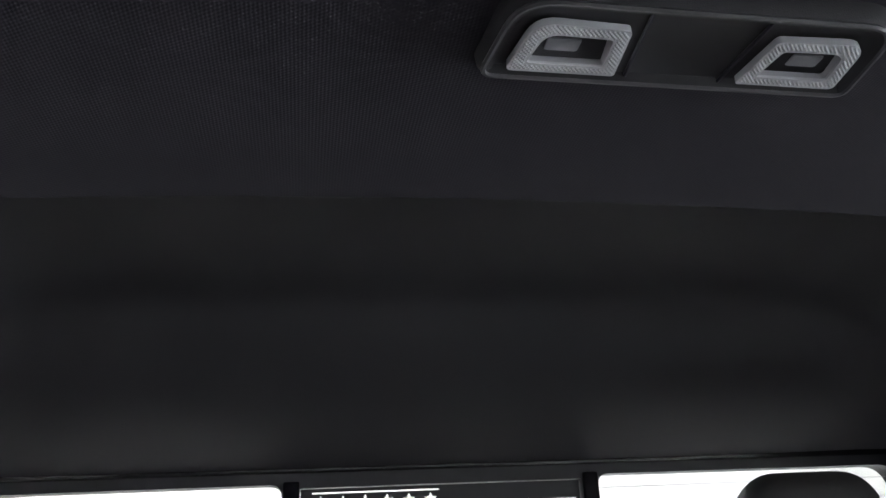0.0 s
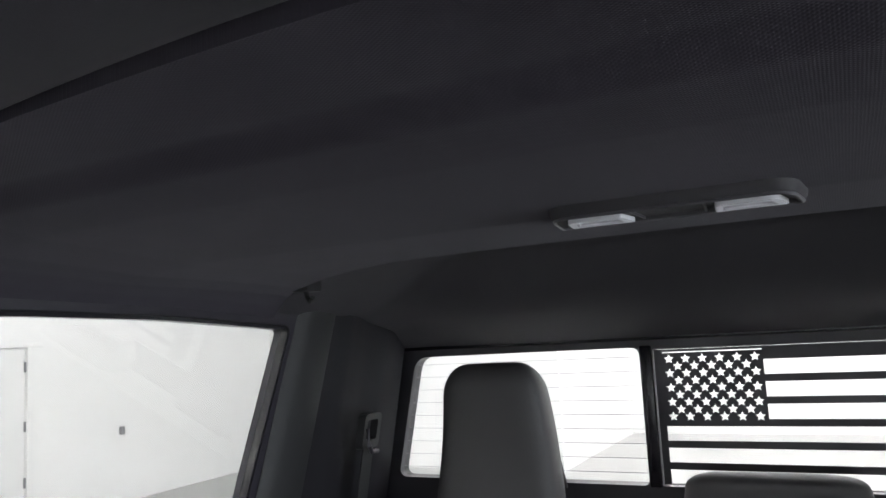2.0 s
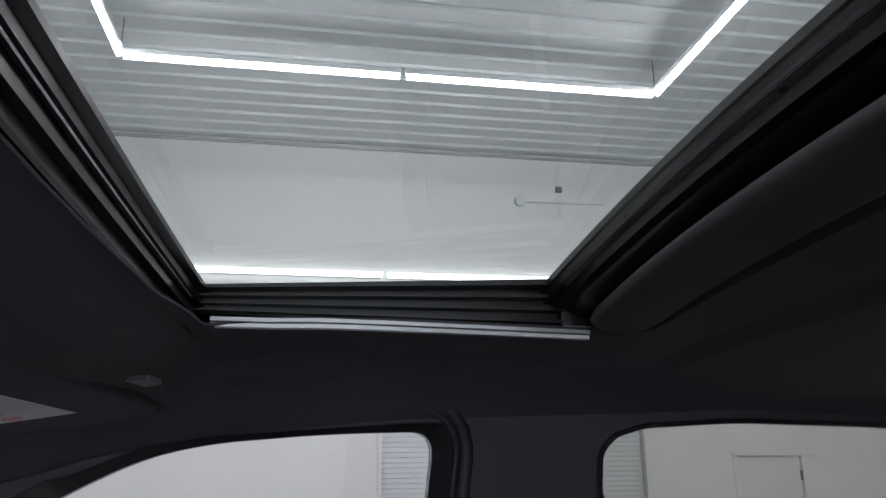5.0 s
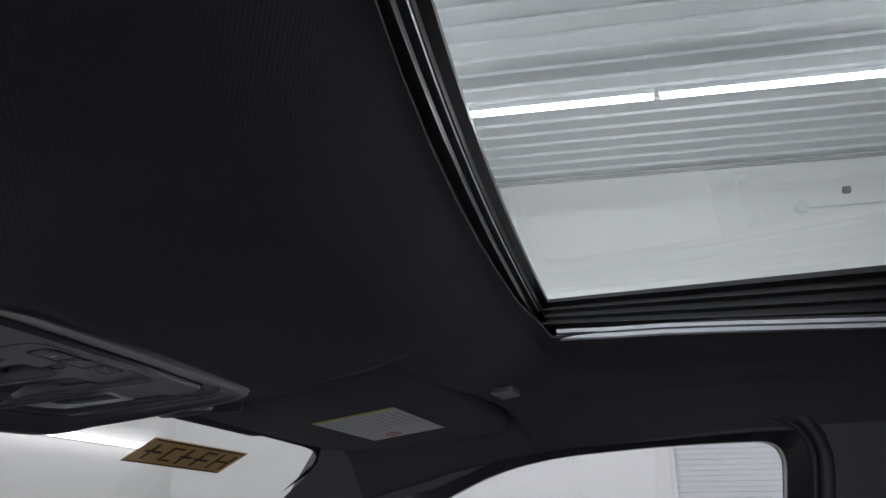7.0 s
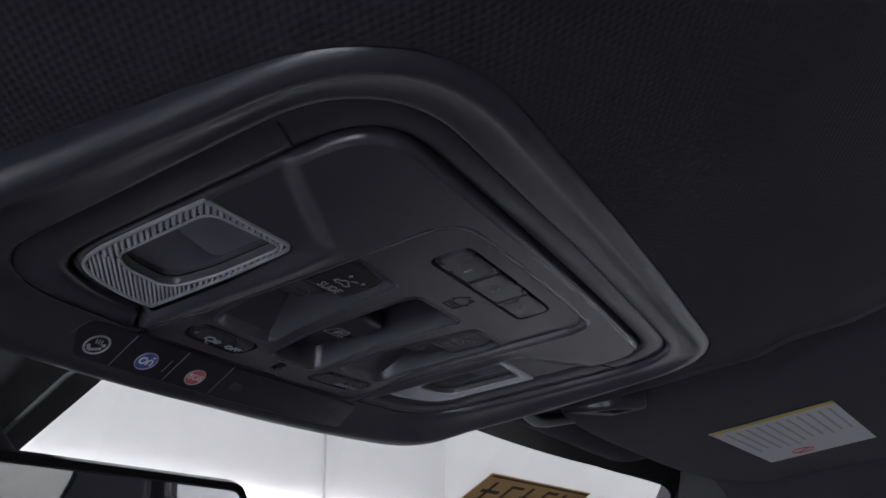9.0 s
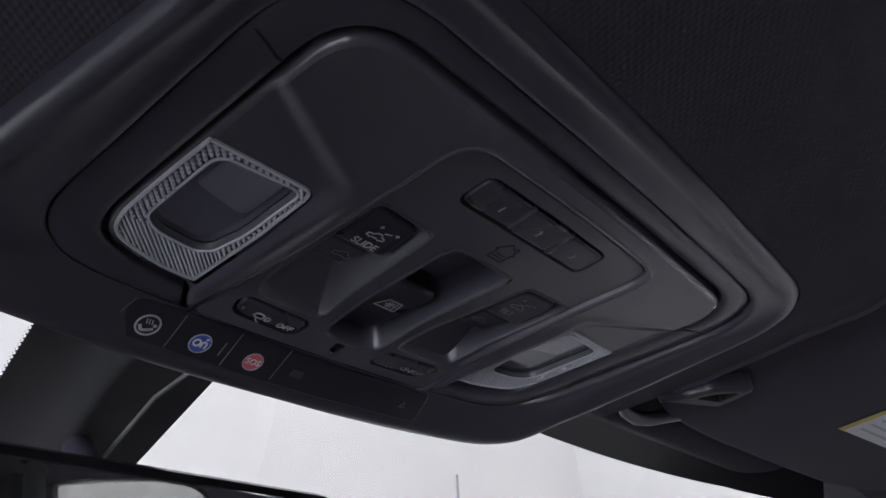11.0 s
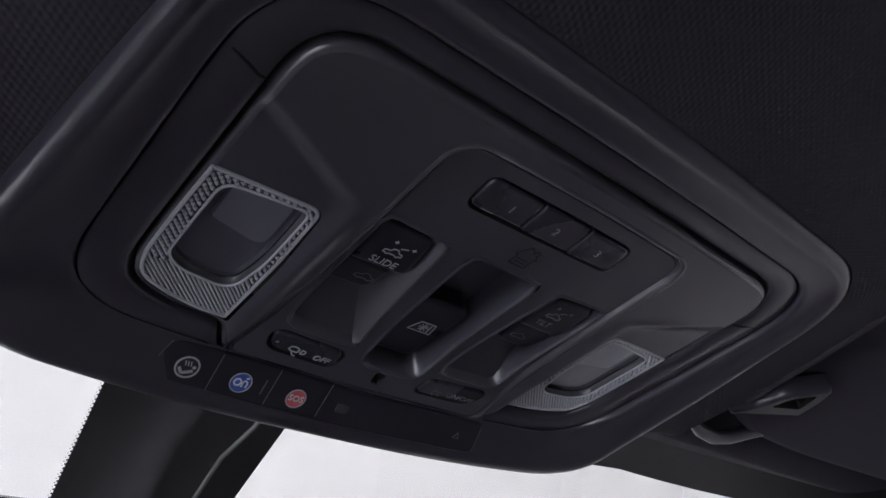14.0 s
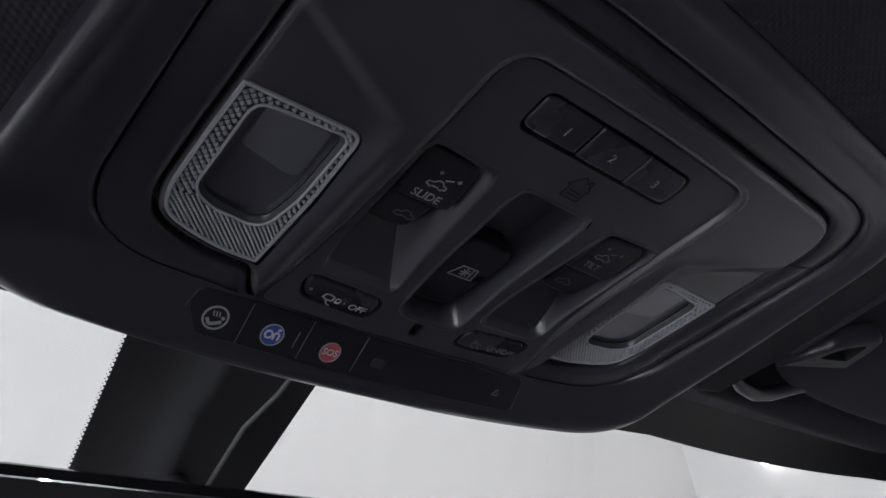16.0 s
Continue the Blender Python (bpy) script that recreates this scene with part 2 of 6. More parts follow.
def offset(poly, d):
    """Moves a closed 2D outline outward by d."""
    area = sum(poly[i - 1].x * poly[i].y - poly[i].x * poly[i - 1].y for i in range(len(poly)))
    sgn = 1 if area > 0 else -1
    out = []
    m = len(poly)
    for i in range(m):
        a, b, c = poly[i - 1], poly[i], poly[(i + 1) % m]
        e1, e2 = b - a, c - b
        if e1.length < 1e-9:
            e1 = e2
        if e2.length < 1e-9:
            e2 = e1
        n1, n2 = Vector((e1.y, -e1.x)).normalized(), Vector((e2.y, -e2.x)).normalized()
        nn = n1 + n2
        if nn.length < 1e-6:
            nn = n1
        nn.normalize()
        k = max(0.5, nn.dot(n1))
        out.append(b + nn * (sgn * d / k))
    return out


def plate(outer, holes, thick, m=None, fn=None):
    """A plate with holes through it: 2D outlines at height 0, thickened along z, then mapped."""
    bm = bmesh.new()
    edges = []
    for loop in [outer] + list(holes):
        vs = [bm.verts.new((p[0], p[1], 0)) for p in loop]
        edges += [bm.edges.new((vs[i - 1], vs[i])) for i in range(len(vs))]
    bmesh.ops.triangle_fill(bm, use_beauty=True, use_dissolve=False, edges=edges)
    if thick:
        r = bmesh.ops.extrude_face_region(bm, geom=bm.faces[:])
        bmesh.ops.translate(bm, vec=(0, 0, thick), verts=[v for v in r["geom"] if isinstance(v, bmesh.types.BMVert)])
    if fn:
        for v in bm.verts:
            v.co = fn(v.co)
    if m:
        bm.transform(m)
    return bm


def loft(loops, close=True, cap0=False, cap1=False, bm=None):
    """Skins equal-length loops of 3D points."""
    bm = bm or bmesh.new()
    rows = [[bm.verts.new(p) for p in loop] for loop in loops]
    n = len(rows[0])
    for a, b in zip(rows, rows[1:]):
        for i in range(n if close else n - 1):
            j = (i + 1) % n
            bm.faces.new((a[i], a[j], b[j], b[i]))
    if cap0:
        bm.faces.new(rows[0])
    if cap1:
        bm.faces.new(rows[-1])
    return bm


def tube(path, r, n=8, closed=False, bm=None, squash=1.0):
    """A round bar along a path of 3D points."""
    path = [Vector(p) for p in path]
    m = len(path)
    loops = []
    up = Vector((0.13, 0.21, 0.97))
    for i, p in enumerate(path):
        if closed:
            d = path[(i + 1) % m] - path[i - 1]
        else:
            d = path[min(i + 1, m - 1)] - path[max(i - 1, 0)]
        d.normalize()
        s = d.cross(up)
        s.normalize()
        u = s.cross(d)
        ri = r[i] if isinstance(r, (list, tuple)) else r
        loops.append([p + s * (ri * math.cos(2 * math.pi * k / n)) + u * (ri * squash * math.sin(2 * math.pi * k / n)) for k in range(n)])
    if closed:
        loops.append(loops[0])
        b2 = loft(loops, True, False, False, bm)
        bmesh.ops.remove_doubles(b2, verts=b2.verts, dist=1e-7)
        return b2
    return loft(loops, True, True, True, bm)


def box(lo, hi, bevel=0.0, seg=2, bm=None):
    bm = bm or bmesh.new()
    lo, hi = Vector(lo), Vector(hi)
    r = bmesh.ops.create_cube(bm, size=1.0)
    for v in r["verts"]:
        v.co = Vector([lo[i] + (v.co[i] + 0.5) * (hi[i] - lo[i]) for i in range(3)])
    if bevel:
        es = [e for e in bm.edges if e.verts[0] in r["verts"]]
        bmesh.ops.bevel(bm, geom=es, offset=bevel, segments=seg, profile=0.6, affect="EDGES")
    return bm


def lerp_table(tab, x):
    if x <= tab[0][0]:
        return tab[0][1]
    for (a, fa), (b, fb) in zip(tab, tab[1:]):
        if x <= b:
            k = (x - a) / (b - a)
            return fa + (fb - fa) * k
    return tab[-1][1]


def smooth01(a, b, x):
    t = min(1, max(0, (x - a) / (b - a)))
    return t * t * (3 - 2 * t)


def writing(name, body, size, m, material, parent, label="", bold=0.0):
    """Raised lettering in the built-in font, turned into a mesh."""
    cu = bpy.data.curves.new(name, "FONT")
    cu.body, cu.size, cu.align_x, cu.align_y = body, size, "CENTER", "CENTER"
    cu.extrude, cu.offset, cu.resolution_u = 0.00012, bold, 3
    tmp = new(name + "_tmp", cu)
    me = bpy.data.meshes.new_from_object(tmp.evaluated_get(bpy.context.evaluated_depsgraph_get()))
    bpy.data.objects.remove(tmp)
    bm = bmesh.new()
    bm.from_mesh(me)
    bm.transform(m)
    bpy.data.meshes.remove(me)
    return part(name, bm, material, parent, label)


# ---- the workshop round the truck ----
GZ, WX, CZ = -0.14, 8.3, 5.58
YF, YB, BAY = 6.5, -8.6, 3.35
YE = -12.4
solid("floor", box((-WX - 0.2, YE - 0.2, GZ - 0.2), (WX + 0.2, YF + 0.2, GZ)), CONCRETE, "smooth grey coated concrete workshop floor", "floor")
DY0, DY1, DZ1 = -4.36, -3.45, 1.92
OY0, OY1, OZ1 = -2.31, 0.74, 3.2


def yz(x):
    return Matrix(((0, 0, 1, x), (1, 0, 0, 0), (0, 1, 0, 0), (0, 0, 0, 1)))


door_hole = [(DY0, GZ - 0.1), (DY1, GZ - 0.1), (DY1, DZ1), (DY0, DZ1)]
open_hole = [(OY0, GZ - 0.1), (OY1, GZ - 0.1), (OY1, OZ1), (OY0, OZ1)]
solid("wall_east", plate([(YB, GZ - 0.15), (DY0, GZ - 0.15), (DY0, DZ1), (DY1, DZ1), (DY1, GZ - 0.15), (OY0, GZ - 0.15), (OY0, OZ1), (OY1, OZ1),
                          (OY1, GZ - 0.15), (YF, GZ - 0.15), (YF, CZ + 0.1), (YB, CZ + 0.1)], [], 0.2, yz(WX)), WALL,
      "smooth white painted workshop wall", "wall")
# the opening in this wall is unseen, cut for the added side light
solid("wall_west", plate([(YB, GZ - 0.15), (-2.6, GZ - 0.15), (-2.6, 3.6), (3.9, 3.6), (3.9, GZ - 0.15), (YF, GZ - 0.15), (YF, CZ + 0.1), (YB, CZ + 0.1)], [], -0.2, yz(-WX)), WALL,
      "white workshop wall with an unseen opening, added for side light", "wall")
# added lamp in an unseen opening: bluish side light on the driver's side
west_fill = bpy.data.lights.new("west_fill_lamp", "AREA")
west_fill.shape, west_fill.size, west_fill.size_y, west_fill.energy, west_fill.color = "RECTANGLE", 6.5, 3.7, 520.0, (0.86, 0.93, 1.0)
west_fill_ob = new("west_fill_lamp", west_fill)
west_fill_ob.matrix_world = look((-WX - 0.15, 0.65, 1.73), (0.0, 0.65, 1.73))
solid("wall_north", box((-WX - 0.2, YF, GZ - 0.1), (WX + 0.2, YF + 0.2, CZ + 0.1)), WALL, "white painted wall ahead of the truck", "wall")
for sx, nm in ((1, "wall_bay_east"), (-1, "wall_bay_west")):
    solid(nm, box((min(sx * BAY, sx * (BAY + 0.2)), YE, GZ - 0.1), (max(sx * BAY, sx * (BAY + 0.2)), YB, CZ + 0.1)), WALL, "white side wall of the entry bay", "wall")
    solid("wall_return", box((min(sx * (BAY + 0.2), sx * (WX + 0.2)), YB - 0.2, GZ - 0.1), (max(sx * (BAY + 0.2), sx * (WX + 0.2)), YB, CZ + 0.1)), WALL,
          "white wall beside the entry bay", "wall")
solid("wall_south", box((-BAY - 0.2, YE - 0.2, GZ - 0.1), (BAY + 0.2, YE, CZ + 0.1)), WALL, "white wall closing the entry bay", "wall")

# ribbed steel ceiling: raised ribs run along the truck
bm = box((-WX - 0.2, YE - 0.2, CZ + 0.02), (WX + 0.2, YF + 0.2, CZ + 0.2))
x = -WX
while x < WX:
    loft([[(x, y, CZ + 0.025), (x + 0.02, y, CZ - 0.006), (x + 0.06, y, CZ - 0.006), (x + 0.08, y, CZ + 0.025)] for y in (YE, YF)], False, bm=bm)
    x += 0.256
solid("ceiling", bm, RIB_METAL, "white ribbed steel ceiling panels", "ceiling", smooth=20)
bm = tube([(WX - 0.012, YB, CZ - 0.03), (WX - 0.012, YF, CZ - 0.03)], 0.022)
solid("trim", bm, TRIM_GREY, "grey joint trim between wall and ceiling", "trim")


def door():
    d = thing("door_1", (WX, (DY0 + DY1) / 2, GZ), "closed white steel door in a white wall", "door", kind="structure")
    part("leaf", box((WX + 0.03, DY0 + 0.04, GZ), (WX + 0.075, DY1 - 0.04, DZ1 - 0.04), 0.003), DOOR_PAINT, d)
    for lo, hi in (((WX - 0.012, DY0 - 0.02, GZ), (WX + 0.10, DY0 + 0.035, DZ1)), ((WX - 0.012, DY1 - 0.035, GZ), (WX + 0.10, DY1 + 0.02, DZ1)),
                   ((WX - 0.014, DY0 - 0.16, DZ1 - 0.035), (WX + 0.10, DY1 + 0.03, DZ1 + 0.02))):
        part("frame", box(lo, hi, 0.004), DOOR_PAINT, d)
    for z in (0.35, 0.98, 1.66):
        part("hinge", tube([(WX + 0.02, DY0 + 0.045, z - 0.06), (WX + 0.02, DY0 + 0.045, z + 0.06)], 0.014), GREY_FIT, d, "dull steel hinge")
    part("handle", tube([(WX + 0.03, DY1 - 0.10, 0.85), (WX - 0.03, DY1 - 0.10, 0.85), (WX - 0.035, DY1 - 0.2, 0.85)], 0.011), GREY_FIT, d, "steel lever handle")


door()


def overhead_door():
    d = thing("overhead_door", (WX, (OY0 + OY1) / 2, GZ), "closed white ribbed overhead door", "door", kind="structure")
    z = GZ
    k = 0
    while z < OZ1 - 0.01:
        h = 0.055
        part("slat", box((WX + 0.05, OY0, z + 0.002), (WX + 0.08, OY1, min(z + h, OZ1)), 0.004, 1), RIB_METAL, d)
        z += h
        k += 1
    part("track", box((WX - 0.02, OY0 - 0.02, GZ), (WX + 0.03, OY0 + 0.012, OZ1 + 0.1), 0.004), TRIM_GREY, d, "grey steel side track")
    part("track", box((WX - 0.02, OY1 - 0.01, GZ), (WX + 0.03, OY1 + 0.04, OZ1 + 0.1), 0.004), DOOR_PAINT, d, "white side track")


overhead_door()


def wall_box(name, y, z, w, h, label, buttons=True):
    d = thing(name, (WX, y, z), label, "wall fitting")
    part("body", box((WX - 0.05, y - w / 2, z - h / 2), (WX, y + w / 2, z + h / 2), 0.006), GREY_FIT, d)
    if buttons:
        for i, mm in enumerate((INK, BLUE, RED)):
            part("button", box((WX - 0.06, y - w * 0.25, z + h * (0.28 - 0.28 * i) - 0.02), (WX - 0.05, y + w * 0.25, z + h * (0.28 - 0.28 * i) + 0.02), 0.004), mm, d)


wall_box("control_box", -3.18, 0.84, 0.08, 0.15, "small dark three-button control box on a white wall")
wall_box("wall_plate", -5.62, 0.77, 0.05, 0.10, "small grey plate on a white wall", False)


def conduit():
    d = thing("conduit", (WX, -1.5, 4.95), "thin pale conduit with small boxes on a white wall", "conduit")
    part("pipe", tube([(WX - 0.02, -2.06, 4.97), (WX - 0.02, -0.95, 4.96)], 0.012), RIB_METAL, d)
    part("junction_box", tube([(WX - 0.08, -0.95, 4.96), (WX, -0.95, 4.96)], 0.07, 14), RIB_METAL, d, "round white junction box")
    part("clip", box((WX - 0.06, -1.5, 5.1), (WX, -1.42, 5.17), 0.01), GREY_FIT, d)
    part("bracket", box((WX - 0.05, -2.42, 4.98), (WX, -2.28, 5.05), 0.01), GREY_FIT, d)


conduit()


def led_frame(xa, xb, ya, yb, z, label, lit=None):
    d = thing("ceiling_light", ((xa + xb) / 2, (ya + yb) / 2, z), label, "ceiling light", "led frames under the ceiling")
    mx, my = (xa + xb) / 2, (ya + yb) / 2
    runs = [((xa, ya), (mx, ya)), ((mx, ya), (xb, ya)), ((xa, yb), (mx, yb)), ((mx, yb), (xb, yb)),
            ((xa, ya), (xa, my)), ((xa, my), (xa, yb)), ((xb, ya), (xb, my)), ((xb, my), (xb, yb))]
    for a, b in runs:
        a, b = Vector((*a, z)), Vector((*b, z))
        g = (b - a).normalized() * 0.035
        t = part("tube", tube([a + g, b - g], 0.024, 12), lit or LED, d, "lit white tube")
        part("housing", box([min(a[i], b[i]) - (0.032 if abs(b[i] - a[i]) < 0.01 else -0.02) for i in (0, 1)] + [z + 0.022],
                            [max(a[i], b[i]) + (0.032 if abs(b[i] - a[i]) < 0.01 else -0.02) for i in (0, 1)] + [z + 0.07], 0.006), RIB_METAL, d)
    for cx in (xa, xb):
        for cy in (ya, yb):
            part("hanger", tube([(cx, cy, z + 0.09), (cx, cy, CZ + 0.02)], 0.006), GREY_FIT, d)


led_frame(0.96, 5.84, -1.65, 3.25, 5.2, "square frame of lit tubes under a ribbed ceiling")
# west twin is unseen, added to light the driver's side
led_frame(-5.84, -0.96, -1.65, 3.25, 5.2, "square frame of lit tubes under a ribbed ceiling")
# unseen frame, added to light the bay behind the back window
led_frame(-1.6, 1.6, -11.0, -7.8, 5.2, "unseen square frame of lit tubes, added to brighten the entry bay", BAY_FILL_LED)


def wall_light(a, b, z, out, seg=2.44, lit=None):
    """A row of lit tubes on a wall from a to b; out is the way from the wall."""
    a, b = Vector((*a, z)), Vector((*b, z))
    d = thing("wall_light", (a + b) / 2, "row of lit white tubes on a white wall", "wall light", "rows of tubes on the walls")
    n = max(1, round((b - a).length / seg))
    o = Vector((*out, 0)) * 0.06
    for i in range(n):
        p, q = a.lerp(b, i / n), a.lerp(b, (i + 1) / n)
        g = (q - p).normalized() * 0.03
        part("tube", tube([p + g + o, q - g + o], 0.034, 12), lit or WALL_LED, d, "lit white tube")
        part("backplate", tube([p + g + o * 0.25, q - g + o * 0.25], 0.03, 4), RIB_METAL, d)


wall_light((WX, 0.72 - 2.44 * 2), (WX, 0.72 + 2.44 * 2), 3.95, (-1, 0))
# west row is unseen too, added to repeat the east wall's light
wall_light((-WX, 0.72 - 2.44 * 2), (-WX, 0.72 + 2.44 * 2), 4.3, (1, 0))
wall_light((-7.9, YF), (7.9, YF), 2.45, (0, -1), lit=FRONT_LED)
cb = thing("cable", (5.85, YF, 3.2), "thin grey cable hanging on a white wall", "cable")
part("cord", tube([(5.835, YF - 0.03, 3.34), (5.84, YF - 0.03, 3.0), (5.855, YF - 0.03, 2.50)], 0.012), TRIM_GREY, cb)

# ---- truck cab: closed shell ----
K = 0.22


def side_x(z):
    return 0.735 + K * (1.768 - z)


def edge_z(y):
    """Height of the roof cloth's outer edge along the doors."""
    return lerp_table([(0.2, 1.772), (0.37, 1.782), (0.63, 1.798), (0.88, 1.805), (1.05, 1.797), (1.2, 1.793), (1.4, 1.788), (1.65, 1.772), (1.75, 1.757),
                       (1.84, 1.722), (1.95, 1.70), (2.1, 1.70)], y)


REAR_WIN = round_poly([(0.440, 1.22), (0.408, 1.506), (0.361, 1.766), (0.63, 1.784), (0.88, 1.791), (1.03, 1.783), (1.075, 1.770), (1.097, 1.748), (1.098, 1.685),
                       (1.047, 1.618), (1.042, 1.54), (1.04, 1.22)], [0.02, 0.02, 0.012, 0.05, 0.05, 0.015, 0.01, 0.015, 0.015, 0.04, 0.03, 0.02])
BELT_SLOT = round_poly([(1.075, 1.45), (1.076, 1.592), (1.106, 1.596), (1.108, 1.45)], 0.008, 3)
FRONT_WIN = round_poly([(1.39, 1.22), (1.369, 1.570), (1.351, 1.779), (1.50, 1.776), (1.66, 1.764), (1.745, 1.746), (1.83, 1.708), (2.05, 1.585), (2.40, 1.36), (2.50, 1.22)],
                       [0.03, 0.05, 0.038, 0.06, 0.06, 0.05, 0.06, 0.1, 0.1, 0.03])
DOORWAY = [p for p in FRONT_WIN if p.y > 1.3] + round_poly([(2.50, 1.22), (2.50, 0.62), (1.40, 0.62), (1.38, 1.22)], 0.05)
SIDE = [(-0.1, 0.45), (2.95, 0.45), (2.95, 1.12), (2.085, 1.705), (2.045, 1.738), (2.02, 1.765), (1.96, 1.965), (-0.1, 1.965)]
for sx, nm in ((1, "wall_cab_right"), (-1, "wall_cab_left")):
    # the driver's door stands open
    holes = [REAR_WIN, FRONT_WIN, BELT_SLOT] if sx > 0 else [REAR_WIN, DOORWAY, BELT_SLOT]
    bm = plate(SIDE, holes, 0.027, fn=lambda c, sx=sx: Vector((sx * (side_x(c.y) + c.z), c.x, c.y)))
    solid(nm, bm, PILLAR, "dark grained plastic pillar and door trim of the cab", "cab wall")

for sx in (1, -1):
    for nm, outline, lab in (("window_front", FRONT_WIN, "front door window with black rubber seals"), ("window_rear", REAR_WIN, "rear door window with black rubber seals"))[0 if sx > 0 else 1:]:
        w = thing(nm, (sx * 0.78, sum(p.x for p in outline) / len(outline), 1.22), lab, "window", kind="structure")

        def f(c, sx=sx, d=0.0):
            return Vector((sx * (side_x(c[1]) + d), c[0], c[1]))
        g = part("pane", plate(offset(outline, 0.006), [], 0.004, fn=lambda c, sx=sx: Vector((sx * (side_x(c.y) + 0.024 + c.z), c.x, c.y))),
                 SIDE_GLASS if nm == "window_front" else REAR_GLASS, w, "clear glass pane" if nm == "window_front" else "lightly tinted glass pane")
        g.visible_shadow = False
        wide = nm == "window_front"
        part("frame", plate(offset(outline, 0.029 if wide else 0.005), [offset(outline, -0.001)], 0.016, fn=lambda c, sx=sx: Vector((sx * (side_x(c.y) - 0.004 + c.z), c.x, min(c.y, edge_z(c.x) + (0.001 if wide else 0.02))))), GLOSS, w, "black window frame")
        if wide:
            # the pillar side of the frame only, from the belt line up to the roof cloth
            for nm2, grow_, deep, rad, top, lab2 in (("seal", 0.0335, -0.006, 0.0035, 0.02, "black moulded rib"), ("trim_edge", 0.050, 0.004, 0.0120, 0.02, "rounded pillar edge")):
                ring_ = offset(outline, grow_)
                first = next(k for k in range(len(ring_)) if ring_[k].y > 1.25 and ring_[k].x < 1.375 and not (ring_[k - 1].y > 1.25 and ring_[k - 1].x < 1.375))
                run = []
                for p in ring_[first:] + ring_[:first]:
                    if p.y < 1.25 or p.x > 1.375 + top:
                        break
                    run.append(p)
                part(nm2, tube([f(p, d=deep) for p in run], rad, 14), PILLAR, w, lab2, smooth=70)
        else:
            part("seal", tube([f(p) for p in offset(outline, 0.004)], 0.0035, 8, True), RUBBER, w, "black rubber seal")

# rear wall of the cab with three openings
PANE_R = round_poly([(0.215, 1.452), (0.215, 1.699), (0.684, 1.698), (0.738, 1.452)], [0.012, 0.016, 0.03, 0.022])
PANE_L = [Vector((-p.x, p.y)) for p in PANE_R]
MID = round_poly([(0.192, 1.452), (0.192, 1.694), (-0.192, 1.694), (-0.192, 1.452)], 0.004, 2)


def xz(c, y=0.0):
    return Vector((c[0], y - (c[2] if len(c) > 2 else 0), c[1]))


solid("wall_cab_rear", plate([(-0.86, 0.45), (0.86, 0.45), (0.84, 1.45), (0.78, 1.72), (0.72, 1.965), (-0.72, 1.965), (-0.78, 1.72), (-0.84, 1.45)], [PANE_R, PANE_L, MID], 0.035,
                             fn=lambda c: xz(c, 0.004)), REAR_TRIM, "black rear wall of the cab round the back glass", "cab wall")
rw = thing("window_back", (0, -0.02, 1.45), "three-pane sliding back window with a flag decal", "window", kind="structure")
for outline in (PANE_R, PANE_L):
    g = part("pane", plate(offset(outline, 0.004), [], 0.004, fn=lambda c: xz(c, -0.010)), BACK_GLASS, rw, "tinted side pane")
    g.visible_shadow = False
    x0, x1 = min(p.x for p in outline), max(p.x for p in outline)
    z = 1.472
    while z < 1.692:
        lean = (1.694 - z) / 0.242 * 0.054
        a, b = (0.216, 0.682 + lean) if x0 > 0 else (-0.682 - lean, -0.216)
        part("heater_wire", box((a, -0.0098, z - 0.0004), (b, -0.0088, z + 0.0004)), GREY_FIT, rw, "thin heater wire")
        z += 0.0262
g = part("pane", plate(offset(MID, 0.004), [], 0.004, fn=lambda c: xz(c, -0.014)), BACK_GLASS, rw, "sliding centre pane")
g.visible_shadow = False
for sx in (1, -1):
    part("slider_post", box((min(sx * 0.1925, sx * 0.2135), -0.006, 1.45), (max(sx * 0.1925, sx * 0.2135), 0.010, 1.702), 0.003), GLOSS, rw, "black slider post")
part("slider_rail", box((-0.78, 0.004, 1.712), (0.78, 0.016, 1.722), 0.003), GLOSS, rw, "black upper rail")

# flag decal: black vinyl with stars and stripes cut out
FX0, FX1, CX = -0.186, 0.178, 0.007
cuts = []
for i in range(3):
    z1 = 1.670 - 0.038 * i
    cuts.append([Vector(p) for p in ((FX0, z1 - 0.0255), (CX - 0.001, z1 - 0.0255), (CX - 0.001, z1), (FX0, z1))])
for i in range(3):
    z1 = 1.556 - 0.038 * i
    cuts.append([Vector(p) for p in ((FX0, z1 - 0.0255), (FX1, z1 - 0.0255), (FX1, z1), (FX0, z1))])
cuts.append([Vector(p) for p in ((CX, 1.6865), (FX1 - 0.002, 1.6865), (FX1 - 0.002, 1.6885), (CX, 1.6885))])
for row in range(9):
    cols = 6 if row % 2 == 0 else 5
    for c in range(cols):
        sx_, sz_ = FX1 - 0.013 - (c + (0.5 if cols == 5 else 0)) * 0.0292, 1.6755 - row * 0.0128
        cuts.append([Vector((sx_ + (0.0088 if k % 2 == 0 else 0.0043) * math.sin(k * math.pi / 5), sz_ + (0.0088 if k % 2 == 0 else 0.0043) * math.cos(k * math.pi / 5))) for k in range(10)])
part("flag_decal", plate([(-0.191, 1.453), (0.191, 1.453), (0.191, 1.693), (-0.191, 1.693)], cuts, 0.0006, fn=lambda c: xz(c, -0.0085)), VINYL, rw,
     "black cut vinyl flag decal with stars and stripes", smooth=20)

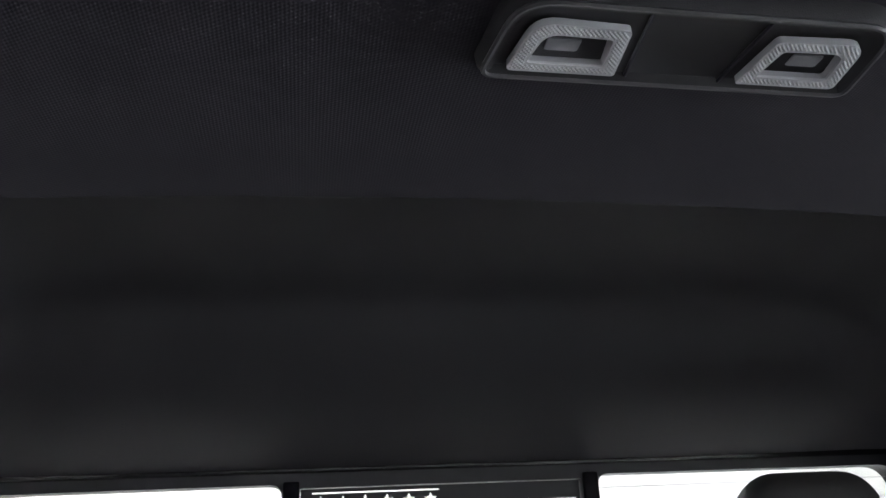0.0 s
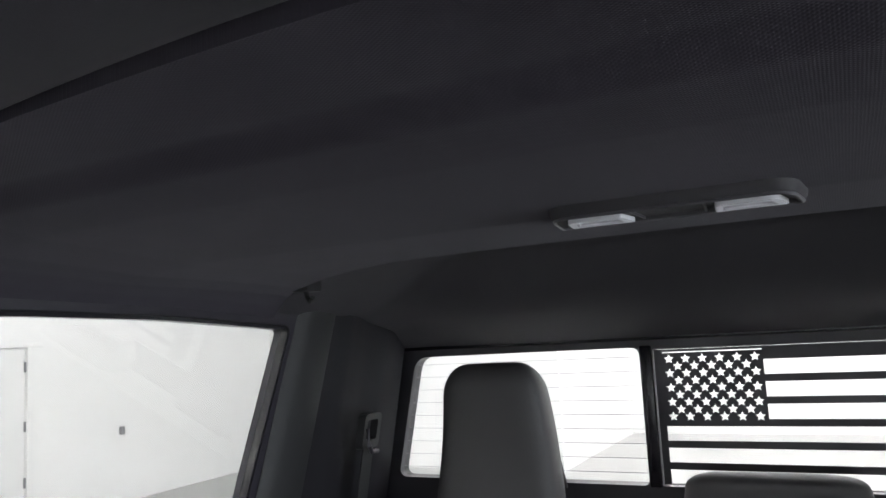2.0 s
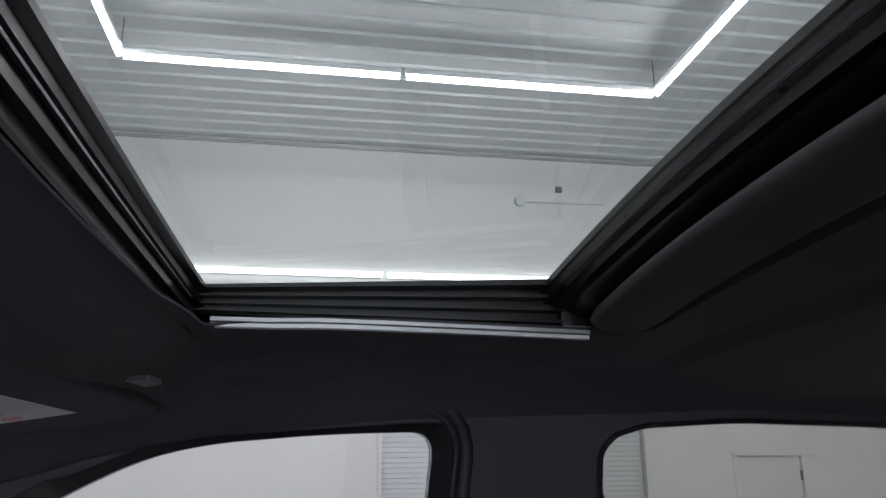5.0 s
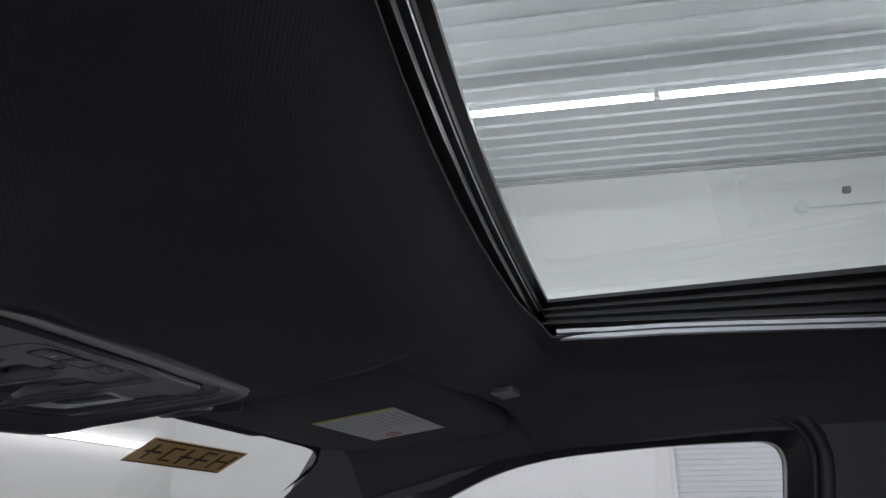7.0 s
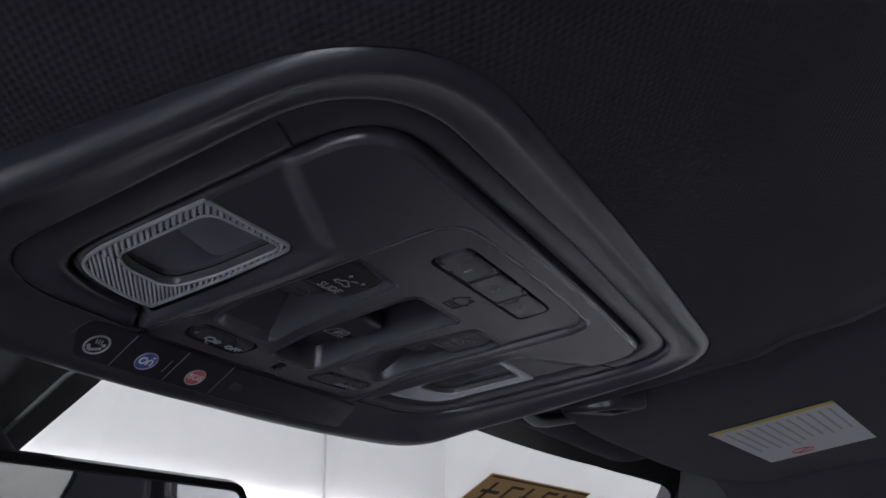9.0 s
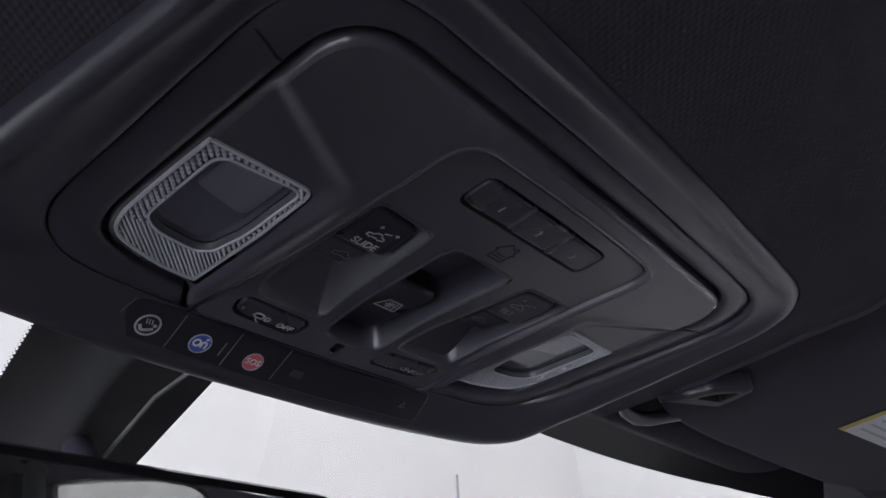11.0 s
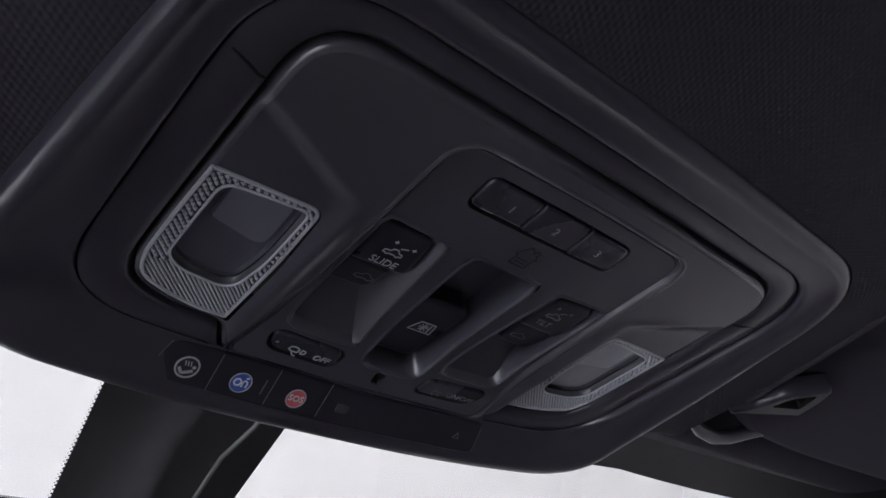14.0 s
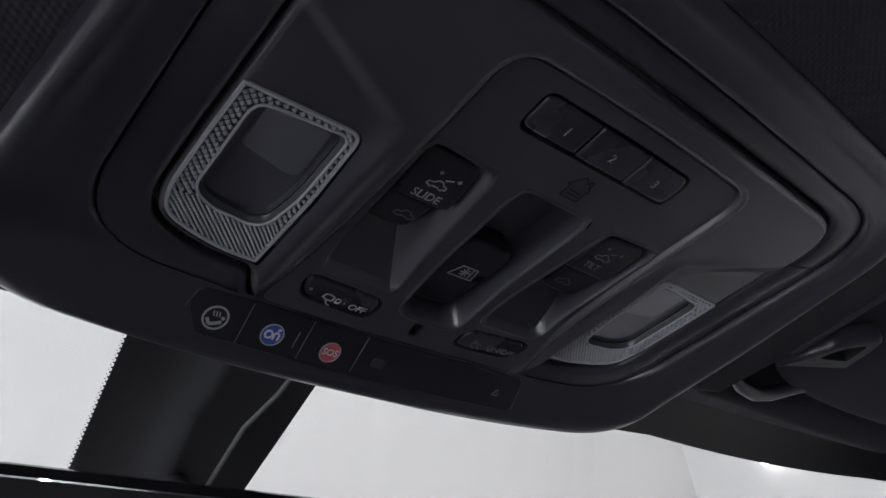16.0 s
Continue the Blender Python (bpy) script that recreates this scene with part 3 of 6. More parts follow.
# lower cab: floor, dash and roof skin
solid("floor_cab", box((-0.95, -0.05, 0.45), (0.95, 2.95, 0.5)), CARPET, "dark carpeted cab floor", "cab floor")
solid("underbody", box((-0.80, -0.05, GZ), (0.80, 2.90, 0.45), 0.03, 2), RUBBER, "plain dark underbody below the cab floor", "underbody")
solid("firewall", box((-0.93, 2.62, 0.5), (0.93, 2.95, 1.2), 0.05, 3), PLASTIC, "plain dark panel below the windscreen", "dashboard")
ROOF_HOLE = [(x / 100, 1.205 + 0.06 * (x / 100) ** 2) for x in range(-52, 53, 4)] + [(x / 100, 1.706 - 0.15 * (x / 100) ** 2) for x in range(52, -53, -4)]
ROOF_EDGE = [(-0.72, -0.1), (-0.36, -0.1), (0, -0.1), (0.36, -0.1), (0.72, -0.1), (0.71, 0.5), (0.71, 1.2), (0.70, 1.86), (0.5, 1.905), (0.25, 1.945), (0, 1.955), (-0.25, 1.945), (-0.5, 1.905), (-0.70, 1.86), (-0.71, 1.2), (-0.71, 0.5)]
bm = plate(ROOF_EDGE, [ROOF_HOLE], 0.006, fn=lambda c: Vector((c.x, c.y, c.z + 1.941 + 0.045 * (1 - (c.x / 0.5) ** 2) - 0.046 * (c.y - 1.24))))
solid("roof_skin", bm, BODY, "painted steel cab roof with a sunroof opening", "roof")


def screen_y(x, z):
    return 2.225 - 0.23 * x * x - 0.25 * x ** 6 - (z - 1.785) / 0.65


# windscreen
rows = []
for i in range(13):
    z = 1.968 + (1.16 - 1.968) * i / 12
    w = 0.80 + (1.968 - z) * 0.22
    rows.append([Vector((w * (k / 12 - 1), screen_y(w * (k / 12 - 1), z), z)) for k in range(25)])
ws = thing("window_1", (0, 2.9, 1.2), "raked windscreen with a black border", "windscreen", kind="structure")
g = part("pane", loft(rows, False), FRONT_GLASS, ws, "clear curved glass")
g.visible_shadow = False


def on_screen(x, z, d=0.0):
    """A point on the windscreen's inner face, d metres inside it."""
    n = Vector((0, -0.545, -0.838))
    return Vector((x, screen_y(x, z), z)) + n * d


def border_z(x):
    """Lower edge of the black print along the top."""
    return lerp_table([(0, 1.822), (0.36, 1.819), (0.46, 1.8125), (0.54, 1.8075), (0.64, 1.8010), (0.705, 1.7945), (0.737, 1.7905), (0.755, 1.7875), (0.767, 1.7844), (0.779, 1.779), (0.789, 1.7715), (0.797, 1.755), (0.802, 1.725)], abs(x))


part("border", loft([[on_screen(0.802 * k / 80, border_z(0.802 * k / 80) + (1.955 - border_z(0.802 * k / 80)) * q, 0.002) for k in range(-80, 81)] for q in (1.0, 0.6, 0.25, 0.0)], False), FRIT, ws, "black printed border")
part("border", loft([[on_screen(xx, z, 0.003) for xx in (-0.0546 + 0.093 * (1.81 - z), -0.02, 0.02, 0.0603 - 0.19 * (1.808 - z))] for z in (1.87, 1.80, 1.74, 1.69)], False), COVER, ws, "black printed band behind the mirror")
bm = bmesh.new()
for k in range(70):
    z = 1.842 - 0.0016 * k
    for j, rad in enumerate((0.0006, 0.0003)):
        x = -0.0546 + 0.093 * (1.81 - z) - 0.0004 - 0.0012 * j
        bm.faces.new([bm.verts.new(on_screen(x + rad * math.cos(a * math.pi / 4), z + 0.0008 * j + 0.55 * rad * math.sin(a * math.pi / 4), 0.003)) for a in range(8)])
tagged(part("border_dots", bm, FRIT, ws, "row of small printed dots"), kind="stuff")
for sx in (1, -1):
    part("border", loft([[on_screen(sx * xx, z, 0.0025) for xx in (0.797 + (1.769 - z) * 0.33, 0.80 + (1.968 - z) * 0.22 + (0.03 if z < 1.5 else 0.01))] for z in [1.772 - 0.05 * k for k in range(12)]], False), FRIT, ws, "black printed border")

# A-pillar trims: from the roof corner down along the windscreen
for sx in (1, -1):
    loops = []
    for i in range(22):
        y = 1.90 + 1.0 * i / 21
        x0, z0 = 0.758 + 0.13 * (y - 2.036), 1.784 - 0.66 * (y - 2.036)
        x0 -= 0.035 * smooth01(2.03, 1.93, y)
        x0 += 0.045 * smooth01(1.98, 2.06, y)
        z0 -= 0.072 * smooth01(2.0, 2.10, y)
        sec = [(0.06, 0.05), (0.020, 0.022), (0.002, 0.008), (-0.004, -0.008), (-0.006, -0.030), (-0.002, -0.055), (0.010, -0.078), (0.035, -0.100), (0.06, -0.11)]
        loops.append([Vector((sx * (x0 + a), y + b * 0.55, z0 + b * 0.83)) for a, b in sec])
    solid("pillar_trim_right" if sx > 0 else "pillar_trim_left", loft(loops, False), PILLAR, "dark padded windscreen pillar trim", "pillar trim", smooth=60)

# ---- headliner ----
OY_A, OY_B = 1.1395, 1.697  # rear and front of the opening on the centre line


def bow(x, k=0.15):
    """The sunroof's cross edges curve forward at the middle."""
    return -k * x * x


OPEN = round_poly([(-0.497, OY_A)] + [(x / 100, OY_A) for x in range(-40, 41, 8)] + [(0.497, OY_A), (0.497, OY_B)] + [(x / 100, OY_B) for x in range(40, -41, -8)] + [(-0.497, OY_B)],
                  [0.03] + [0] * 11 + [0.03, 0.012] + [0] * 11 + [0.012], 8)
OPEN = [Vector((p.x, p.y + bow(p.x, 0.09 if p.y < 1.4 else 0.19))) for p in OPEN]
ZC = [(0.38, 1.836), (0.56, 1.841), (0.75, 1.841), (0.95, 1.856), (1.05, 1.870), (1.13, 1.876), (1.45, 1.884), (1.60, 1.881), (1.66, 1.877), (1.70, 1.869), (1.725, 1.845), (1.75, 1.823),
      (1.776, 1.804), (1.80, 1.791), (1.85, 1.7735), (1.90, 1.770), (1.96, 1.768), (2.10, 1.760)]


def free_edge(y):
    """Outer edge of the cloth between the console and the visor."""
    return lerp_table([(1.68, 0.29), (1.718, 0.259), (1.733, 0.245), (1.750, 0.218), (1.771, 0.208), (1.83, 0.206), (1.88, 0.203), (1.95, 0.215), (2.1, 0.22)], y)


def roof_z(x, y):
    ax = abs(x)
    ze = edge_z(y)
    # the front slope starts earlier towards the sides, along the curved sunroof edge
    yy = y + 0.14 * ax * ax * smooth01(1.50, 1.62, y) * smooth01(2.0, 1.86, y)
    zc = lerp_table(ZC, yy)
    f = lerp_table([(0.0, 1.0), (0.50, 1.0), (0.56, 0.96), (0.64, 0.80), (0.675, 0.62), (0.705, 0.36), (0.735, 0.0)], ax)
    z = ze + (zc - ze) * f
    # the roof is crowned at the sunroof
    z += 0.028 * max(0.0, 1 - (ax / 0.5) ** 2) * smooth01(0.98, 1.42, y) * smooth01(1.76, 1.67, yy)
    # shallow pressing round the sunroof
    z += 0.009 * smooth01(1.012, 1.048, y) * smooth01(1.80, 1.70, yy) * smooth01(0.655, 0.615, ax) * (1 - (1 - smooth01(0.30, 0.48, ax)) * smooth01(1.3, 1.5, y))
    # beyond the visor the cloth climbs to the top of the windscreen
    z += 0.62 * max(0.0, y - 2.003) * smooth01(0.172, 0.215, ax)
    # the cloth rises from the console towards its free edge above the visor
    xb = free_edge(y)
    z += lerp_table([(1.74, 0.0), (1.77, 0.004), (1.83, 0.015), (1.88, 0.011), (1.95, 0.007), (2.05, 0.003)], y) * smooth01(0.14, xb, ax)
    yv = 1.790 - 0.163 * (ax - 0.20)
    if x > 0:
        z += 0.030 * smooth01(xb - 0.002, xb + 0.005, ax) * smooth01(yv - 0.014, yv - 0.007, y) * smooth01(0.735, 0.69, ax) * smooth01(2.020, 1.990, y)
        z -= 0.005 * smooth01(xb - 0.01, xb + 0.08, ax) * smooth01(1.66, 1.70, y) * smooth01(yv - 0.004, yv - 0.014, y) * smooth01(0.72, 0.62, ax)
    return z


def rear_y(x):
    return 0.574 - 0.022 * (abs(x) / 0.4) ** 2 if abs(x) < 0.4 else 0.552 - 0.15 * ((abs(x) - 0.4) / 0.33)


def front_y(x):
    return 2.070 - 0.23 * x * x


def inside_open(x, y):
    y -= bow(x, 0.09 if y < 1.4 else 0.19)
    if abs(x) > 0.497 or y < OY_A or y > OY_B:
        return False
    dx, dy = 0.497 - abs(x), min(y - OY_A, OY_B - y)
    if dx < 0.014 and dy < 0.014:
        return (0.014 - dx) ** 2 + (0.014 - dy) ** 2 < 0.014 ** 2
    return True


# outline of the overhead console, in its own plane and on the headliner
CONSOLE_OUTLINE = round_poly([(-0.1470, -0.0885), (0.0, -0.0910), (0.1470, -0.0885), (0.1555, 0.0), (0.1655, 0.1040), (0.07, 0.1185), (-0.07, 0.1185), (-0.1655, 0.1040), (-0.1555, 0.0)],
                             [0.050, 0.05, 0.050, 0.06, 0.044, 0.06, 0.06, 0.044, 0.06], 10)
CONSOLE_CUT = [Vector((p.x, 1.943 + p.y * 0.9953)) for p in offset(CONSOLE_OUTLINE, -0.0004)]


def inside_poly(x, y, poly):
    c = False
    for i in range(len(poly)):
        a, b = poly[i - 1], poly[i]
        if (a.y > y) != (b.y > y) and x < (b.x - a.x) * (y - a.y) / (b.y - a.y) + a.x:
            c = not c
    return c


def snap(x, y, poly):
    best = None
    for i in range(len(poly)):
        a, b = poly[i - 1], poly[i]
        d = b - a
        t = 0 if d.length < 1e-9 else min(1, max(0, (Vector((x, y)) - a).dot(d) / d.length_squared))
        p = a + d * t
        q = (p - Vector((x, y))).length
        if best is None or q < best[0]:
            best = (q, p)
    return best[1]


bm = bmesh.new()
NX, NY = 380, 420
grid = {}
for i in range(NX + 1):
    x = -0.738 + 1.476 * i / NX
    ya, yb = rear_y(x), front_y(x)
    for j in range(NY + 1):
        y = ya + (yb - ya) * j / NY
        grid[i, j] = (x, y)
keep = {}
for i in range(NX):
    for j in range(NY):
        cx = sum(grid[i + a, j + b][0] for a in (0, 1) for b in (0, 1)) / 4
        cy = sum(grid[i + a, j + b][1] for a in (0, 1) for b in (0, 1)) / 4
        keep[i, j] = not inside_open(cx, cy) and not (cy > 1.84 and inside_poly(cx, cy, CONSOLE_CUT))
vert = {}
for i in range(NX + 1):
    for j in range(NY + 1):
        cells = [keep.get((i + a, j + b)) for a in (-1, 0) for b in (-1, 0)]
        if True not in cells:
            continue
        x, y = grid[i, j]
        if False in cells:
            p = snap(x, y, OPEN if y < 1.76 else CONSOLE_CUT)
            x, y = p.x, p.y
        vert[i, j] = bm.verts.new((x, y, roof_z(x, y)))
for (i, j), k in keep.items():
    if k:
        bm.faces.new((vert[i, j], vert[i + 1, j], vert[i + 1, j + 1], vert[i, j + 1]))
# turned edges: up into the roof at the sunroof, the front and the rear lip
for e in [e for e in bm.edges if e.is_boundary]:
    a, b = e.verts
    m = (a.co + b.co) / 2
    if abs(m.x) > 0.735:
        continue
    inner = 1.10 < m.y < 1.72 and abs(m.x) < 0.5
    up = 0.022 if inner else (0.060 if m.y < 0.7 else 0.05)
    if inner and (abs(m.x) > 0.47 or m.y > 1.5):
        up = 0.003
    q = [bm.verts.new(v.co + Vector((0, 0, up))) for v in (b, a)]
    bm.faces.new((a, b, q[0], q[1]))
bmesh.ops.remove_doubles(bm, verts=bm.verts, dist=1e-5)
liner = solid("headliner", bm, CLOTH, "black woven cloth headliner with a sunroof opening", "headliner", smooth=50)
# bead along the free edge; the highlight there is put into its paler cloth
path, radii = [], []
for k in range(33):
    y = 1.712 + 0.245 * k / 32
    path.append((free_edge(y) - 0.001, y, roof_z(free_edge(y) - 0.006, y) + 0.0018))
    radii.append(0.0030 * min(1.0, 0.15 + k / 10))
part("rolled_edge", tube(path, radii, 10), CLOTH_HIGHLIGHT, liner, "rolled cloth edge, paler to hold its highlight", smooth=70)

# rear header trim, from the headliner's lip down to the back glass
flat_prof = [(0.0, 1.895), (0.06, 1.912), (0.15, 1.922), (0.27, 1.921), (0.37, 1.906), (0.45, 1.880), (0.51, 1.859), (0.62, 1.838), (0.75, 1.811), (0.87, 1.778), (0.94, 1.750), (0.985, 1.728), (1.0, 1.716)]
prof = [(0.0, 1.890), (0.06, 1.905), (0.15, 1.912), (0.30, 1.912), (0.45, 1.907), (0.55, 1.898), (0.60, 1.889), (0.622, 1.8815), (0.633, 1.8745)]
for k in range(17):
    # below the crease the trim falls steeply, then ever more gently
    t = 0.64 + 0.36 * (k / 16) ** 1.5
    prof.append((t, 1.868 - 0.574 * (0.42 * (t - 0.64) + 1.63 * 0.07 * (1 - math.exp(-(t - 0.64) / 0.07)))))
rows = []
for t, zz in prof:
    row = []
    for k in range(65):
        x = -0.738 + 1.476 * k / 64
        ya = rear_y(x) + 0.012
        y = ya + (0.012 - ya) * t
        # the trim sweeps down to the window tops in the corners
        low = lerp_table([(0.0, 1.792), (0.6, 1.776), (0.85, 1.748), (1.0, 1.716)], t)
        k_ = lerp_table([(0, 0), (0.45, 0), (0.55, 0.14), (0.62, 0.38), (0.67, 0.66), (0.705, 0.88), (0.738, 1.0)], abs(x))
        zs = zz + (lerp_table(flat_prof, t) - zz) * smooth01(0.46, 0.70, abs(x))
        row.append(Vector((x, y, zs + (low - zs) * k_)))
    rows.append(row)
solid("header_trim", loft(rows, False), HEADER, "black moulded trim above the back window", "header trim", smooth=60)

# C-pillar trims in the rear corners
for sx in (1, -1):
    rows, seal = [], []
    for i in range(13):
        z = 1.80 - 0.62 * i / 12
        sec = [(0.737, 0.338), (0.728, 0.322), (0.722, 0.28), (0.7195, 0.24), (0.7165, 0.222), (0.7105, 0.208), (0.7085, 0.19), (0.7085, 0.155), (0.7060, 0.128), (0.697, 0.098), (0.690, 0.07), (0.692, 0.018)]
        near = [(0.736, 0.342), (0.725, 0.330), (0.7195, 0.312), (0.7175, 0.28), (0.7170, 0.250), (0.7190, 0.246), (0.7215, 0.246)]
        seal.append([Vector((sx * (a + K * (1.768 - z) * 0.95), b + (1.768 - z) * 0.15 * smooth01(0.15, 0.3, b), z)) for a, b in near])
        rows.append([Vector((sx * (a + K * (1.768 - z) * (0.95 if b > 0.1 else 0.9)), b + (1.768 - z) * 0.15 * smooth01(0.15, 0.3, b), z)) for a, b in sec])
    corner = solid("corner_trim_right" if sx > 0 else "corner_trim_left", loft(rows, False), CORNER, "dark plastic rear corner pillar trim", "pillar trim", smooth=60)
    # darker strip over the side of the trim next to the rear door
    part("door_side_strip", loft(seal, False), RUBBER, corner, "matt black strip beside the rear door", smooth=50)


# ---- sunroof ----
def sunroof():
    d = thing("sunroof", (0, 1.46, 1.90), "tinted glass sunroof in a black frame with aluminium rails", "sunroof")
    def crown(x):
        return 0.045 * (1 - (x / 0.5) ** 2)
    rows = []
    for k in range(41):
        x = -0.535 + 1.07 * k / 40
        ya, yb = 1.215 + 0.06 * x * x, 1.702 - 0.15 * x * x
        rows.append([Vector((x, ya + (yb - ya) * q / 8, 1.952 - 0.046 * (ya + (yb - ya) * q / 8 - 1.24) + crown(x))) for q in range(9)])
    g = part("pane", loft(rows, False), ROOF_GLASS, d, "grey tinted curved glass panel", smooth=80)
    g.visible_shadow = False
    # stepped side channels
    steps = [(0.500, 1.898), (0.520, 1.898), (0.520, 1.9045), (0.5085, 1.9055), (0.5085, 1.9085), (0.518, 1.9095), (0.518, 1.916), (0.5045, 1.917), (0.5045, 1.920), (0.516, 1.921),
             (0.516, 1.928), (0.5005, 1.929), (0.5005, 1.932), (0.514, 1.933), (0.514, 1.939), (0.493, 1.940), (0.493, 1.946), (0.53, 1.946)]
    for sx in (1, -1):
        rows = []
        for k in range(25):
            y = 1.222 + (1.676 - 1.222) * k / 24
            zb, zt = 1.886 + 0.026 * (y - 1.18), 1.949 - 0.046 * (y - 1.24)
            rows.append([Vector((sx * a, y, zb + (z - 1.898) / 0.048 * (zt - zb))) for a, z in steps])
        part("channel", loft(rows, False), ROOF_BLACK, d, "black stepped side channel", smooth=20)
        part("rail", loft([[(sx * a, y, b + 1.886 + 0.026 * (y - 1.18) - 0.0045 * smooth01(1.48, 1.63, y)) for a, b in ((0.4965, 0.0), (0.4965, -0.0045), (0.5005, -0.006), (0.501, -0.0105), (0.508, -0.0115), (0.508, 0.0))] for y in (1.195, 1.25, 1.45, 1.52, 1.58, 1.640, 1.645)],
                          True, True, True), RAIL, d, "brushed aluminium rail")
        part("rail_cap", box((min(sx * 0.499, sx * 0.513), 1.165, 1.887), (max(sx * 0.499, sx * 0.513), 1.226, 1.892), 0.001), RAIL, d, "short aluminium guide")
        part("corner_guide", box((min(sx * 0.508, sx * 0.530), 1.185, 1.888), (max(sx * 0.508, sx * 0.530), 1.228, 1.930), 0.008), ROOF_BLACK, d, "black corner guide")
    # cross members follow the glass edge
    def cross(prof, y0, x1=0.525, name="cross_member", m=ROOF_BLACK, label="black cross member", k_=-0.08):
        rows = []
        for k in range(33):
            x = -x1 + 2 * x1 * k / 32
            rows.append([Vector((x, y0 + bow(x, k_) + a, (z + crown(x) if k_ < 0 else 1.874 + (z - 1.885) * 0.90 + crown(x) * (0.65 + 0.35 * (z - 1.885) / 0.06)))) for a, z in prof])
        part(name, loft(rows, False), m, d, label, smooth=25)
    cross([(0.0, 1.885), (0.006, 1.895), (0.006, 1.905), (-0.002, 1.906), (-0.002, 1.914), (0.005, 1.915), (0.005, 1.925), (-0.006, 1.926), (-0.006, 1.934), (0.0, 1.935), (-0.013, 1.940), (-0.013, 1.946), (0.03, 1.946)], 1.702, k_=0.15)
    cross([(-0.004, 1.9185), (-0.0045, 1.9205), (0.002, 1.921)], 1.700, 0.47, "front_trim", RAIL, "thin bright trim strip", 0.15)
    cross([(-0.05, 1.93), (-0.03, 1.925), (-0.028, 1.915), (-0.014, 1.914), (-0.012, 1.924), (-0.004, 1.925), (-0.002, 1.936), (0.0, 1.938), (0.0, 1.946), (-0.05, 1.946)], 1.229, k_=-0.08)
    cross([(-0.0150, 1.9255), (-0.012, 1.9235), (-0.006, 1.9245), (-0.003, 1.929)], 1.2295, 0.455, "wind_strip", SATIN, "satin grey wind strip", -0.08)
    cross([(-0.10, 1.946), (-0.09, 1.93), (-0.06, 1.926), (-0.045, 1.932), (-0.03, 1.946)], 1.229, k_=-0.08)
    cross([(-0.002, 1.9375), (-0.012, 1.928), (-0.022, 1.922), (-0.030, 1.913), (-0.040, 1.908), (-0.052, 1.905), (-0.075, 1.904)], 1.229, 0.508, "rear_trim", GLOSS, "gloss black trim before the sunshade", -0.08)
    # rolled cloth end of the sunshade
    rows = []
    for k in range(41):
        t = -1 + 2 * k / 40
        x = 0.494 * t
        end = max(0.05, 1 - max(0, (abs(x) - 0.45) / 0.044) ** 2.2) ** 0.5
        yc = 1.188 + bow(x) * 0.75
        row = []
        for q in range(16):
            a = 2 * math.pi * q / 16
            row.append(Vector((x, yc + 0.044 * math.cos(a) * (0.35 + 0.65 * end), 1.892 + 0.016 * (1 - (x / 0.5) ** 2) + 0.018 * math.sin(a) * end)))
        rows.append(row)
    part("sunshade_roll", loft(rows, True, True, True), SHADE_CLOTH, d, "black cloth sunshade rolled at its end", smooth=60)


sunroof()


# ---- overhead console ----
SLOPE = math.atan(0.097)
CON = Matrix.Translation((0, 1.943, 1.768)) @ Matrix.Rotation(-SLOPE, 4, "X")
TXT = Matrix.Rotation(math.pi, 4, "X")


def at_con(u, v, w=0.0):
    return CON @ Matrix.Translation((u, v, w))


def ring(points, w):
    return [CON @ Vector((p.x, p.y, w)) for p in points]


def mirrored(pts):
    return [(-a, b) for a, b in pts][::-1]


def inside2(p, poly):
    c = False
    for i in range(len(poly)):
        a, b = poly[i - 1], poly[i]
        if (a.y > p[1]) != (b.y > p[1]) and p[0] < (b.x - a.x) * (p[1] - a.y) / (b.y - a.y) + a.x:
            c = not c
    return c


def resample(poly, n=120, c=(0, 0.01)):
    """An outline as n points at even angles round c."""
    out = []
    for k in range(n):
        a = 2 * math.pi * k / n
        way = Vector((math.cos(a), math.sin(a)))
        best = None
        for i in range(len(poly)):
            p, q = poly[i - 1] - Vector(c), poly[i] - Vector(c)
            e = q - p
            den = way.x * e.y - way.y * e.x
            if abs(den) < 1e-12:
                continue
            t = (p.x * e.y - p.y * e.x) / den
            s_ = (p.x * way.y - p.y * way.x) / den
            if t > 0 and -1e-6 <= s_ <= 1 + 1e-6 and (best is None or t > best):
                best = t
        out.append(Vector(c) + way * best)
    return out


